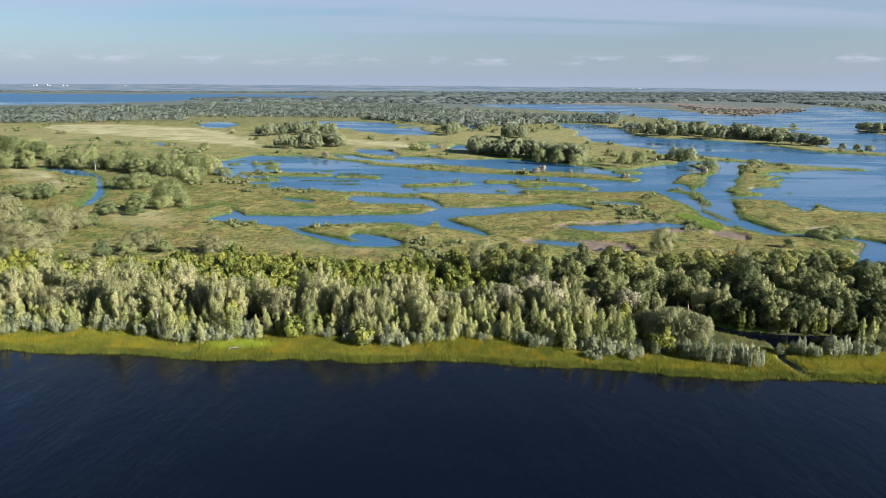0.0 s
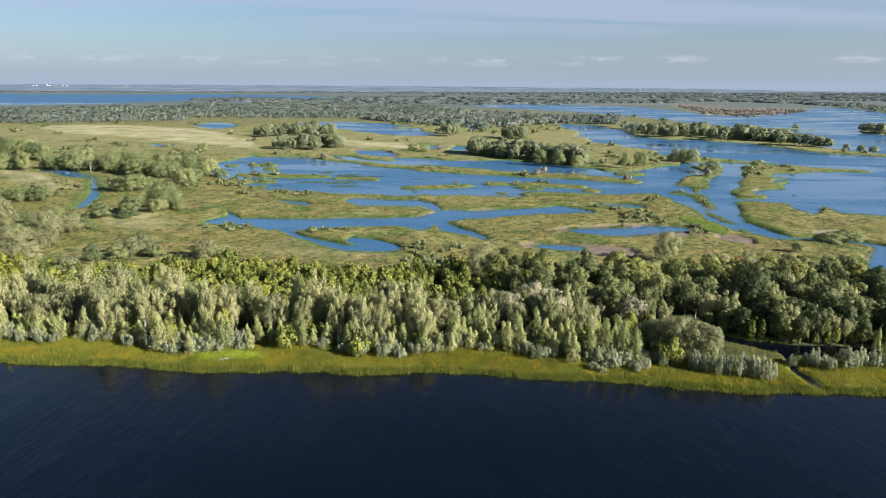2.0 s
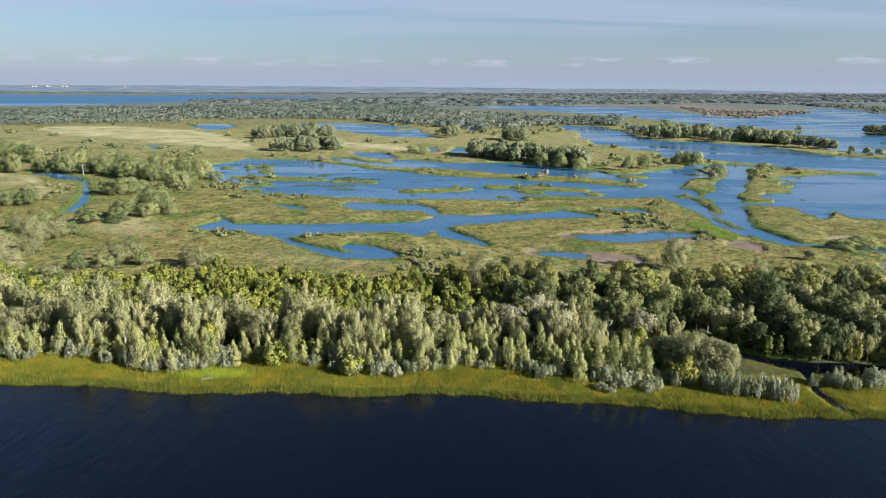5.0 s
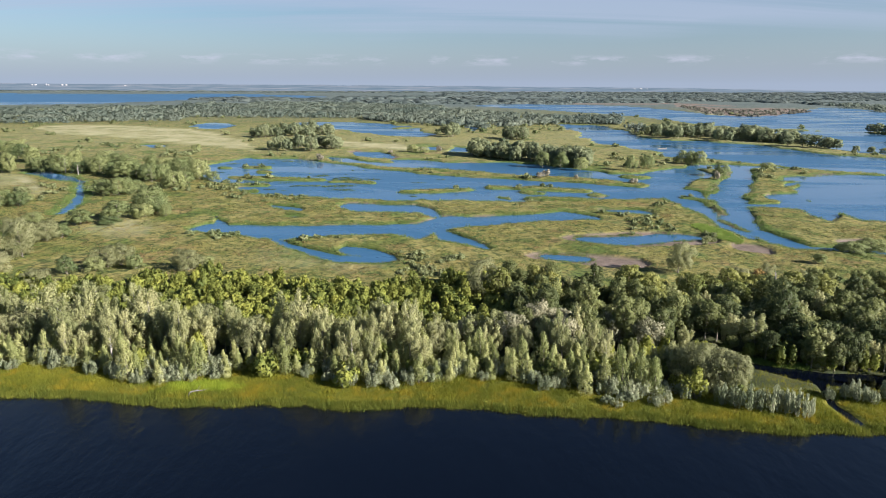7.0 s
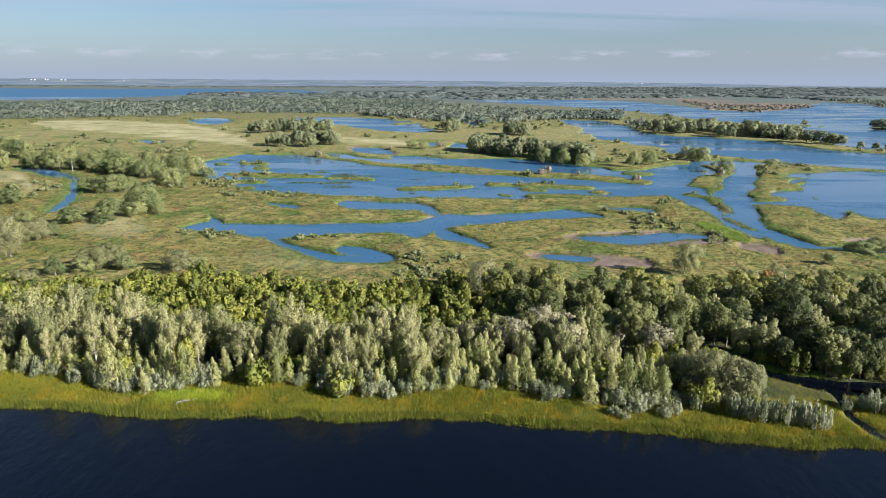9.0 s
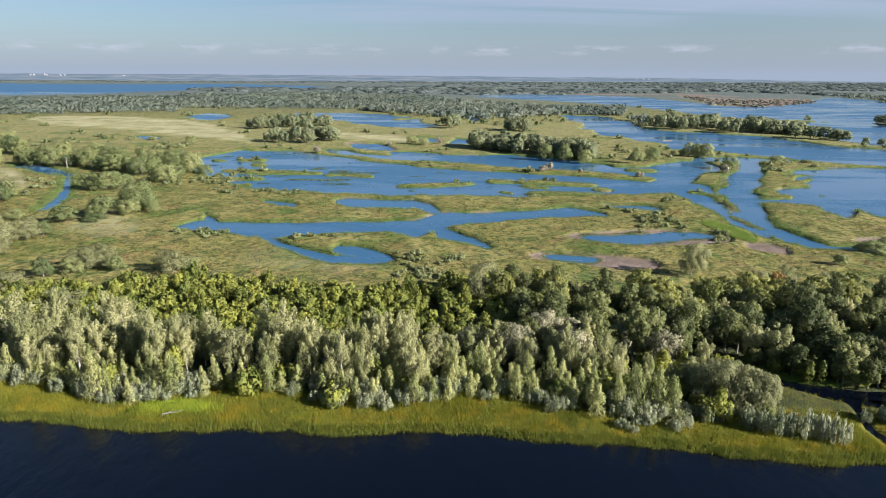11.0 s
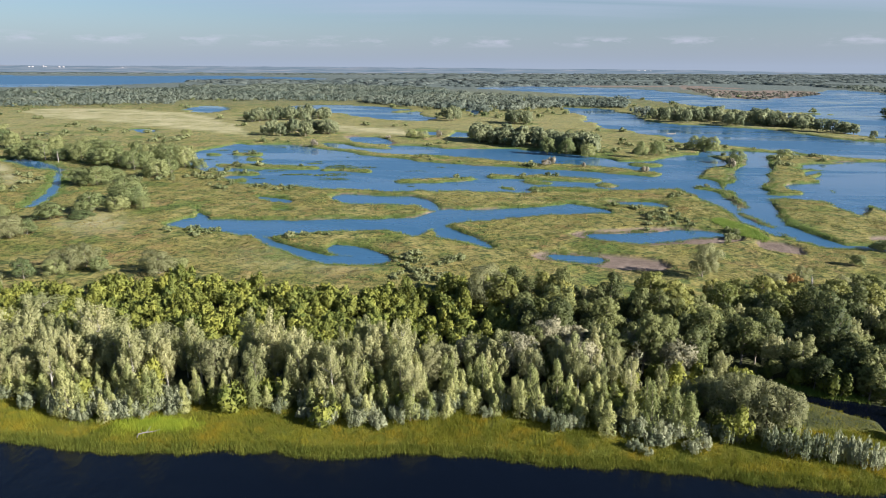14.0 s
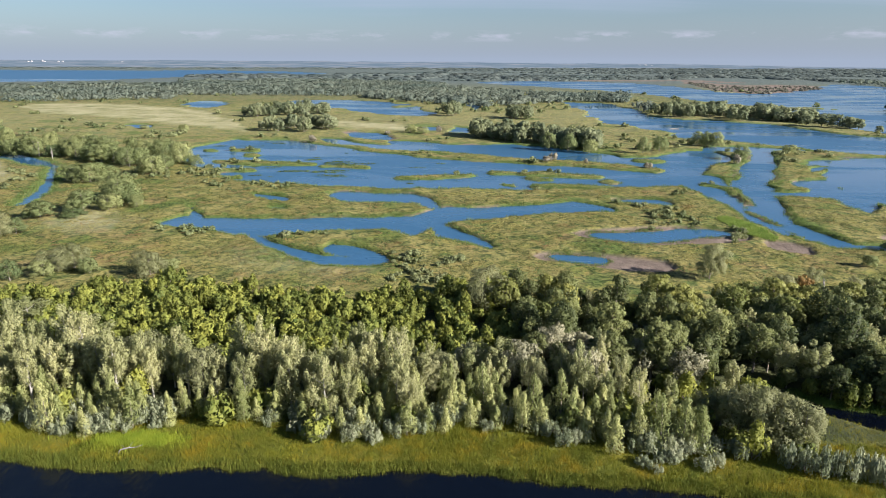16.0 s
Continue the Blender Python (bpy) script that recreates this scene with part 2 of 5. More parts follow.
REED = stuff_leaf_material("reed_leaf", (0.072, 0.104, 0.013), (0.245, 0.236, 0.017), 0.075, (0.280, 0.222, 0.015))
RIM = stuff_leaf_material("rim_reed_leaf", (0.085, 0.115, 0.016), (0.190, 0.200, 0.026), 0.2)
FRINGE = stuff_leaf_material("fringe_leaf", (0.070, 0.120, 0.030), (0.165, 0.210, 0.055), 0.05)
SEDGE = stuff_leaf_material("sedge_leaf", (0.098, 0.138, 0.034), (0.340, 0.305, 0.095), 0.030, (0.275, 0.185, 0.080), 0.41, 5.5)
LUSH = stuff_leaf_material("lush_leaf", (0.125, 0.200, 0.035), (0.230, 0.300, 0.060), 0.15)
SPROUT = stuff_leaf_material("sprout_leaf", (0.190, 0.270, 0.020), (0.330, 0.380, 0.030), 0.3)


# ---- the lie of the land ----
def lattice(x, y, seed):
    """A random number for each cell of a grid."""
    h = (x.astype(np.int64) * 374761393 + y.astype(np.int64) * 668265263 + seed * 1442695041) & 0xFFFFFFFF
    h = ((h ^ (h >> 13)) * 1274126177) & 0xFFFFFFFF
    return ((h ^ (h >> 16)) & 0xFFFF) / 65535.0


def ripple(x, y, size, seed, octaves=3):
    """Smooth noise from -1 to 1 with the given grain in metres."""
    total, amp, norm = 0.0, 1.0, 0.0
    for o in range(octaves):
        px, py = x / size, y / size
        ix, iy = np.floor(px), np.floor(py)
        fx, fy = px - ix, py - iy
        fx, fy = fx * fx * (3 - 2 * fx), fy * fy * (3 - 2 * fy)
        a, b = lattice(ix, iy, seed + o), lattice(ix + 1, iy, seed + o)
        c, d = lattice(ix, iy + 1, seed + o), lattice(ix + 1, iy + 1, seed + o)
        total = total + amp * ((a + (b - a) * fx) * (1 - fy) + (c + (d - c) * fx) * fy)
        norm += amp
        amp, size = amp * 0.5, size * 0.5
    return 2 * total / norm - 1


SHAPES = []


def band(kind, spine):
    """A long pool, island or patch that lies across the view: x, y and half its depth along its spine."""
    SHAPES.append((kind, "band", np.array(spine, float)))


def stroke(kind, spine):
    """A winding channel or bar: x, y and half its width along its spine."""
    SHAPES.append((kind, "stroke", np.array(spine, float)))


def inside(how, s, x, y):
    """How many metres a place lies inside a shape (outside: minus)."""
    if how == "band":
        fan, at = x / np.maximum(y, 1.0), s[:, 0] / s[:, 1]
        yc, r = np.interp(fan, at, s[:, 1]), np.interp(fan, at, s[:, 2])
        cap = np.minimum(0.7 * r, 0.1 * (at[-1] - at[0]) * yc) / yc + 1e-6
        end = np.minimum(fan - at[0], at[-1] - fan)
        reach = np.clip((end + cap * 0.3) / cap, 0, 1)
        depth = r * np.sqrt(reach) - np.abs(y - yc)
        past = np.where(end < -cap * 0.3, -end * yc, 0.0)
        return np.where(past > 0, -np.hypot(np.abs(y - yc), past), depth)
    best = np.full(x.shape, -1e9)
    for (ax, ay, ar), (bx, by, br) in zip(s[:-1], s[1:]):
        dx, dy = bx - ax, by - ay
        k = np.clip(((x - ax) * dx + (y - ay) * dy) / (dx * dx + dy * dy), 0, 1)
        best = np.maximum(best, ar + (br - ar) * k - np.hypot(x - ax - dx * k, y - ay - dy * k))
    return best


band("water", [(-157, 459, 85), (-114, 449, 87), (-71, 434, 79), (-31, 418, 69), (0, 419, 69), (44, 417, 69), (78, 404, 53), (115, 403, 48), (152, 428, 67), (172, 449, 54)])  # lake main
band("water", [(-93, 541, 11), (-42, 502, 13), (0, 490, 28), (50, 484, 28), (90, 464, 22), (114, 446, 18)])  # lake upper arm
band("water", [(-106, 282, 2.5), (-99, 285, 8.8), (-78, 277, 14), (-57, 277, 11), (-41, 281, 8.6), (-21, 284, 10), (-10, 279, 14), (2, 295, 13), (23, 301, 11), (40, 305, 10), (58, 311, 10), (73, 305, 3.6)])  # marsh channel
band("water", [(-106, 309, 5.1), (-101, 298, 6.8), (-92, 287, 8.9)])  # marsh notch
band("water", [(-2, 275, 9.4), (9, 262, 6.5), (18, 250, 2.5)])  # marsh spur
band("water", [(-68, 266, 6.6), (-58, 254, 5.6), (-47, 244, 5.6), (-35, 236, 4.4), (-27, 235, 4.4), (-15, 235, 3.5)])  # marsh loop
band("water", [(-37, 249, 4.9), (-23, 243, 7.0), (-15, 235, 3.5)])  # marsh pool
band("water", [(-86, 334, 6.0), (-69, 325, 5.6)])  # inner pool west
band("water", [(-72, 308, 2.9), (-64, 306, 2.9)])  # inner pool small
band("water", [(-51, 332, 8.4), (-37, 329, 11), (-13, 327, 11), (0, 310, 5.9)])  # inner pool mid
band("water", [(53, 266, 3.9), (63, 264, 6.5), (74, 264, 8.7), (86, 268, 8.9), (97, 269, 6.5), (104, 267, 3.0)])  # mud pool
band("water", [(36, 240, 3.2), (44, 237, 4.0), (52, 235, 3.5)])  # mud pool south
band("water", [(77, 323, 4.0), (97, 320, 6.3), (102, 314, 3.8)])  # mud pool north
stroke("water", [(134, 380, 15), (126, 311, 2.5), (125, 288, 2.4), (127, 269, 2.5), (136, 251, 3.2)])  # west channel
stroke("water", [(238, 489, 14), (215, 465, 11), (180, 403, 11), (151, 350, 9.8), (139, 316, 7.5), (132, 283, 5.7), (135, 263, 4.6), (138, 252, 4.2), (150, 249, 3.9), (162, 246, 2.4), (168, 238, 4.5)])  # main channel
stroke("water", [(168, 238, 4.5), (162, 223, 8.8), (154, 214, 6.6), (140, 203, 3.3)])  # east pond
band("water", [(162, 224, 10), (175, 220, 13)])  # east pond out
stroke("water", [(-276, 450, 4.5), (-248, 430, 6.9), (-221, 409, 3.0), (-203, 373, 3.0), (-187, 344, 4.4), (-178, 314, 2.9)])  # stream
band("water", [(-290, 639, 15), (-279, 640, 24), (-265, 640, 15)])  # field pool
band("water", [(-360, 609, 14), (-349, 609, 14)])  # field pool west
band("water", [(-353, 938, 51), (-334, 942, 76), (-303, 940, 51)])  # north pool
band("water", [(-222, 996, 36), (-154, 951, 90), (-81, 888, 112), (-32, 831, 79), (-10, 797, 37)])  # north lake
band("water", [(-78, 579, 17), (-53, 570, 24), (-39, 561, 12)])  # reed pool
band("water", [(-21, 628, 14), (-7, 623, 14)])  # reed pool east
band("water", [(-39, 526, 14), (0, 511, 15)])  # reed pool south
band("water", [(5, 618, 20), (25, 613, 19)])  # reed pool far
band("water", [(33, 914, 42), (44, 891, 40)])  # woods pool
band("water", [(174, 983, 35), (186, 895, 103), (196, 807, 137), (208, 701, 85), (229, 659, 69), (259, 626, 74), (289, 597, 77), (305, 538, 55), (324, 508, 57), (338, 482, 65), (374, 456, 75)])  # broad reach
band("water", [(105, 1815, 79), (181, 1785, 157), (318, 1685, 218), (423, 1533, 260), (459, 1338, 224), (466, 1141, 164), (516, 1078, 163), (644, 1193, 288), (757, 1296, 446), (772, 1229, 436), (697, 1010, 340), (609, 752, 199)])  # upper reach
band("water", [(215, 405, 22), (218, 380, 45), (229, 364, 61), (257, 363, 66), (304, 367, 76)])  # east lake
band("water", [(179, 351, 9.3), (185, 331, 20), (188, 316, 20)])  # east lake corner
band("water", [(414, 860, 43), (430, 792, 90), (436, 741, 109), (454, 718, 124), (475, 685, 119), (525, 647, 124)])  # upper fill
band("water", [(194, 581, 25), (224, 572, 22), (239, 554, 23), (257, 528, 21), (273, 498, 15), (299, 480, 14)])  # reach south
band("water", [(184, 489, 14), (199, 489, 14), (214, 493, 14), (220, 476, 17)])  # spit south
band("water", [(219, 430, 6.9), (239, 433, 14), (261, 431, 19), (291, 435, 25), (330, 430, 41)])  # east lake top
band("water", [(150, 341, 4.4), (165, 339, 4.0), (181, 338, 8.7)])  # hook gap
band("water", [(180, 364, 7.0), (201, 361, 22)])  # lake west
band("water", [(-2147, 2509, 923), (-1894, 2582, 907), (-1799, 2639, 875), (-1548, 2604, 783), (-1360, 2679, 747), (-1188, 2826, 640), (-1029, 3008, 496), (-735, 2982, 261), (-558, 2868, 173)])  # far lake
band("land", [(-98, 529, 7.8), (-40, 484, 10), (0, 456, 14), (38, 441, 11), (82, 425, 11), (125, 405, 7.2)])  # strip long
band("land", [(25, 394, 5.6), (55, 390, 6.6), (85, 383, 4.2)])  # strip mid
band("land", [(46, 356, 4.6), (82, 353, 4.5)])  # strip low
band("land", [(-24, 375, 5.1), (-1, 380, 7.4), (17, 385, 4.2)])  # strip west
band("land", [(-139, 432, 5.3), (-109, 427, 7.9), (-73, 422, 5.1)])  # float west
band("land", [(-145, 482, 5.5), (-123, 479, 5.5)])  # float north
band("land", [(-162, 478, 3.4), (-153, 478, 3.4)])  # float tiny
band("land", [(-70, 415, 4.9), (-41, 412, 6.1)])  # float mid
band("land", [(-139, 396, 13), (-119, 399, 5.7), (-103, 397, 2.6)])  # shore tongue
band("land", [(-15, 483, 5), (7, 468, 6.5), (27, 457, 6.5), (43, 443, 4)])  # strip above the long one
band("land", [(45, 378, 2.6), (52, 374, 3.4), (59, 372, 1.9)])  # sliver below the middle strip
band("land", [(32, 361, 2.4), (38, 358, 2.4)])  # speck
band("land", [(80, 371, 2.8), (85, 369, 5.0), (88, 367, 2.7)])  # round islet
band("land", [(-127, 453, 4.2), (-119, 456, 4.2)])  # float small
band("land", [(-112, 375, 2.8), (-105, 377, 2.9)])  # float south
band("land", [(118, 442, 4.4), (126, 437, 5.4), (137, 435, 4.2)])  # islet behind the strip's end
band("land", [(180, 295, 1.8), (192, 300, 2.4), (199, 298, 3.6)])  # reeds in the east lake
band("land", [(3, 562, 16), (29, 572, 26), (57, 550, 28), (82, 526, 30), (104, 495, 20), (117, 467, 3.6)])  # wooded island
band("land", [(103, 513, 13), (126, 514, 17), (146, 503, 20), (165, 506, 13), (186, 526, 9.8)])  # wooded tail
band("land", [(183, 526, 9.8), (195, 519, 14), (208, 511, 7.3)])  # grove isle
band("land", [(212, 539, 8.1), (225, 519, 9.6), (242, 497, 6.9)])  # spit
band("land", [(240, 493, 5.8), (243, 473, 11), (259, 470, 14), (278, 460, 11), (302, 454, 3.4)])  # spit east
stroke("land", [(235, 469, 14), (207, 424, 7.7), (186, 387, 7.0), (166, 358, 3.2)])  # hook
band("land", [(165, 356, 4.6), (179, 349, 3.5)])  # hook foot
band("land", [(190, 381, 7.4), (219, 402, 4.6)])  # hook arm
stroke("land", [(165, 426, 2.7), (178, 432, 5.3), (203, 465, 2.5)])  # tree isle
stroke("land", [(172, 413, 2.6), (155, 378, 2.1)])  # tree isle south
stroke("land", [(133, 361, 2.6), (142, 350, 4.4), (138, 330, 3.6), (133, 314, 2.2)])  # tree isle low
stroke("land", [(127.5, 302, 2.2), (130, 290, 2.6), (131, 281, 2.0)])  # sliver
band("land", [(127, 268, 1.8), (128, 261, 2.0)])  # sliver south
band("land", [(152, 324, 3.9), (155, 307, 14), (159, 288, 13), (162, 274, 8.7)])  # east marsh
band("land", [(163, 276, 7.6), (182, 278, 8.9), (198, 276, 13), (228, 272, 18)])  # east marsh far
band("land", [(238, 886, 27), (251, 848, 66), (277, 793, 71), (315, 749, 52), (353, 718, 40), (358, 656, 21), (354, 599, 18), (373, 579, 12), (392, 561, 7.4), (412, 535, 4.2)])  # peninsula
band("land", [(664, 1853, 53), (603, 1482, 136), (634, 1405, 164), (710, 1434, 156), (801, 1489, 107), (832, 1484, 34)])  # sand island
band("land", [(541, 846, 10), (552, 825, 28), (575, 790, 46), (600, 745, 60)])  # woods isle
band("land", [(-66, 898, 19), (-20, 936, 24)])  # north spit
band("land", [(140, 733, 8.6), (166, 733, 8.6)])  # reach islet
band("mud", [(47, 267, 4.5), (60, 265, 9.5), (74, 265, 14), (89, 266, 12.5), (108, 261, 7.5)])  # mud flat
band("mud", [(32, 240, 4.0), (47, 236, 6.6), (57, 232, 7.2), (72, 228, 4.6)])  # mud flat south
band("mud", [(112, 256, 4.4), (117, 249, 8.0), (122, 243, 5.0)])  # mud corner
band("mud", [(153, 262, 2.7), (167, 265, 2.7)])  # mud east
band("mud", [(77, 325, 4.0), (102, 316, 6.1)])  # mud north
band("mud", [(199, 1971, 34), (479, 1994, 46), (731, 2016, 50), (803, 1819, 44)])  # north bank
band("mud", [(-81, 589, 15), (-36, 556, 18)])  # mud reed
band("dry", [(-528, 865, 75), (-414, 835, 109), (-307, 767, 109), (-221, 687, 75), (-176, 604, 37)])  # field west
band("dry", [(-135, 683, 27), (-83, 652, 37), (-13, 612, 16)])  # field east
band("dry", [(-289, 423, 24), (-254, 403, 22), (-227, 375, 13)])  # meadow left
band("dry", [(-140, 277, 9.5), (-126, 286, 10)])  # meadow slope
band("mud", [(674, 1906, 103), (635, 1560, 204), (651, 1443, 203), (731, 1477, 213), (856, 1521, 98)])  # sand isle
band("dry", [(647, 1722, 84), (547, 1308, 49), (532, 1239, 33)])  # sand
band("dry", [(-57, 236, 2.7), (-30, 230, 2.5)])  # meadow near
stroke("water", [(65, 154.5, 0.8), (70, 149.6, 1.6), (76, 145.6, 2.8), (82, 143, 3.4), (92, 141.5, 3.6), (104, 140.2, 3.6), (140, 138, 3.6)])  # creek
stroke("water", [(79, 142, 0.9), (75.5, 132, 0.8), (77.5, 119, 1.0)])  # creek mouth

def shore(x):
    """Where the river meets the near bank."""
    line = np.interp(x, [-220, -103, -70, -45, -10, 15, 45, 77, 150], [147.5, 136.0, 132.7, 131.0, 130.6, 129.0, 124.4, 121.0, 118.0])
    return line + 0.5 * np.sin(x * 0.17 + 1)


def lay(x, y):
    """For each place: metres inland (in the water: minus), dryness, mud."""
    grain = np.clip(y / 300.0, 0.5, 3.0)
    wx = x + 3.0 * grain * ripple(x, y, 26.0, 11) * np.where(y > 600, 2.0, 1.0)
    wy = y + 3.6 * grain * ripple(x, y, 20.0, 12)
    wy = wy + np.where(y > 450, 9.0, 0.0) * ripple(x, y, 60.0, 13)
    land = np.full(x.shape, 40.0)
    dry, mud = np.zeros(x.shape), np.zeros(x.shape)
    for kind, how, s in SHAPES:
        if kind == "water":
            land = np.minimum(land, -inside(how, s, wx, wy))
        elif kind == "land":
            land = np.maximum(land, inside(how, s, wx, wy))
    for kind, how, s in SHAPES:
        if kind in ("dry", "mud"):
            v = np.clip(inside(how, s, wx, wy) / (1.5 if kind == "mud" else 30.0) + 0.5, 0, 1)
            dry, mud = (np.maximum(dry, v), mud) if kind == "dry" else (dry, np.maximum(mud, v))
    land = land + 0.7 * grain * ripple(x, y, 6.0, 14) + np.where((y > 188) & (y < 1000), 1.9 * np.clip(grain, 0.7, 1.7), 0.0) * ripple(x, y, 15.0 * np.clip(grain, 0.7, 1.7), 18, 4)
    rim = np.clip((1.6 - np.abs(land - 0.6)) / 0.8, 0, 1) * np.clip(ripple(x, y, 22.0, 17) * 4.0 - 0.6, 0, 1)
    mud = np.maximum(mud, np.where((y > 190) & (y < 620), rim, 0.0))
    bank = y - shore(x) + 1.1 * ripple(x, y, 5.0, 15) + 0.8 * ripple(x, y, 16.0, 16)
    land = np.where(bank < 30, np.minimum(land, np.where(y < -350, 10.0, bank)), land)
    return land, dry, mud


def height(x, y, land, mud):
    """The ground's height over the water."""
    tuft = 0.5 + 0.5 * ripple(x, y, 3.2, 21, 2)
    up = 0.15 + 0.25 * np.clip(land / 6.0, 0, 1) + 0.30 * tuft * np.clip(land / 2.0, 0, 1)
    mat = np.clip((land - 0.2) / 1.4, 0, 1) * np.clip(0.75 + 0.9 * ripple(x, y, 11.0, 22), 0.1, 1.5)
    up = up + np.where((y > 200) & (y < 900), 0.55 * mat, 0.0)
    up = up * (1 - mud) + 0.10 * mud
    z = np.where(land > 0, up * np.clip(land / 0.5, 0, 1), np.maximum(land * 0.4, -2.5))
    return z


def mesh_of(name, verts, faces, attributes=None, mat=None, smooth=False, normals=None):
    """A mesh from arrays: verts (n, 3), faces (m, 3 or 4)."""
    me = bpy.data.meshes.new(name)
    k = faces.shape[1]
    me.vertices.add(len(verts))
    me.vertices.foreach_set("co", np.ascontiguousarray(verts, np.float32).ravel())
    me.loops.add(faces.size)
    me.loops.foreach_set("vertex_index", np.ascontiguousarray(faces, np.int32).ravel())
    me.polygons.add(len(faces))
    me.polygons.foreach_set("loop_start", np.arange(0, faces.size, k, dtype=np.int32))
    me.polygons.foreach_set("loop_total", np.full(len(faces), k, np.int32))
    me.polygons.foreach_set("use_smooth", np.full(len(faces), smooth))
    for key, values in (attributes or {}).items():
        me.attributes.new(key, "FLOAT", "POINT").data.foreach_set("value", np.ascontiguousarray(values, np.float32))
    if mat:
        me.materials.append(mat)
    me.update(calc_edges=True)
    me.validate()
    if normals is not None:
        me.polygons.foreach_set("use_smooth", np.full(len(me.polygons), True))
        me.normals_split_custom_set_from_vertices(np.ascontiguousarray(normals, np.float32))
    return me


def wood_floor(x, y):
    """Where the ground under the riverside wood is darker."""
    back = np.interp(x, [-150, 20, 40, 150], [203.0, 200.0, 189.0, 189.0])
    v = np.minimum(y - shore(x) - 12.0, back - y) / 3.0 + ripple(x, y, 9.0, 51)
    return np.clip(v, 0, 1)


def make_ground():
    rows, y = [-900.0, -600.0, -420.0, -380.0, -200.0, 0.0, 60.0, 100.0], 112.0
    while y < 4985:
        rows.append(y)
        y += max(0.95, y * y / 67000.0 * 0.85)
    rows = np.array(rows + [4990.0])
    cols = np.linspace(-1, 1, 600)
    wide = np.maximum(215.0, 0.86 * rows + 95.0)
    x, y = cols[None, :] * wide[:, None], np.repeat(rows[:, None], len(cols), 1)
    land, dry, mud = lay(x, y)
    dry = np.maximum(dry, 0.28 * np.clip((y - 430.0) / 250.0, 0, 1) * np.clip((1000.0 - y) / 200.0, 0, 1))
    z = height(x, y, land, mud)
    n, m = x.shape
    k = (np.arange(n - 1)[:, None] * m + np.arange(m - 1)[None, :]).ravel()
    faces = np.stack([k, k + 1, k + m + 1, k + m], 1)
    me = mesh_of("ground", np.stack([x, y, z], -1).reshape(-1, 3), faces, {"dry": dry.ravel(), "mud": mud.ravel(), "far_haze": np.clip((y - 900.0) / 900.0, 0, 1).ravel(), "dark_floor": wood_floor(x, y).ravel(), "reedy": np.clip((shore(x) + 17.0 - y) / 3.0, 0, 1).ravel(), "wet": (0.85 * np.clip(1.25 - land / (3.2 * np.clip(y / 300.0, 0.7, 1.6)) + 0.6 * ripple(x, y, 9.0, 19), 0, 1) * (y > 185) * (y < 1000)).ravel()}, GROUND_MAT, True)
    return tagged(new("ground", me), "flat marshland of olive sedge, brown grass and bare mud", "ground", kind="structure")


def make_water(name, label, y0, y1, mat):
    me = bpy.data.meshes.new(name)
    me.from_pydata([(-5200, y0, 0), (5200, y0, 0), (5200, y1, 0), (-5200, y1, 0)], [], [(0, 1, 2, 3)])
    me.materials.append(mat)
    return tagged(new(name, me), label, "water", kind="structure")


def make_hills():
    """Low wooded hills at the edge of sight, higher in the west."""
    x = np.linspace(-1, 1, 240)[None, :] * 4400.0 + np.zeros((12, 1))
    k = np.linspace(0, 1, 12)[:, None] + np.zeros(x.shape)
    y = 4420.0 + 540.0 * k
    crest = np.interp(x / y, [-0.75, -0.3, 0.05, 0.35, 0.60, 0.9], [49.0, 45.0, 38.0, 28.0, 9.0, 6.0])
    z = crest * k * k * (3 - 2 * k) * (1 + 0.10 * ripple(x, y, 500.0, 23)) + 3.0 * ripple(x, y, 90.0, 24) * k - 2.0 * (1 - k)
    n, m = x.shape
    q = (np.arange(n - 1)[:, None] * m + np.arange(m - 1)[None, :]).ravel()
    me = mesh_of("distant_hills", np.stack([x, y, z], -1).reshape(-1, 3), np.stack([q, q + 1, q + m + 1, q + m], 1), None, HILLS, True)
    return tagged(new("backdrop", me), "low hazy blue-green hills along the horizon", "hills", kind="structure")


make_ground()
make_water("river_water", "deep dark navy river with fine ripples", -900, 166, RIVER)
make_water("marsh_water", "shallow blue water of the marsh lakes and channels", 166, 2000, SHALLOWS)
make_water("far_water", "wind-ruffled blue water of the far lake", 2000, 4990, OPEN_WATER)
make_hills()


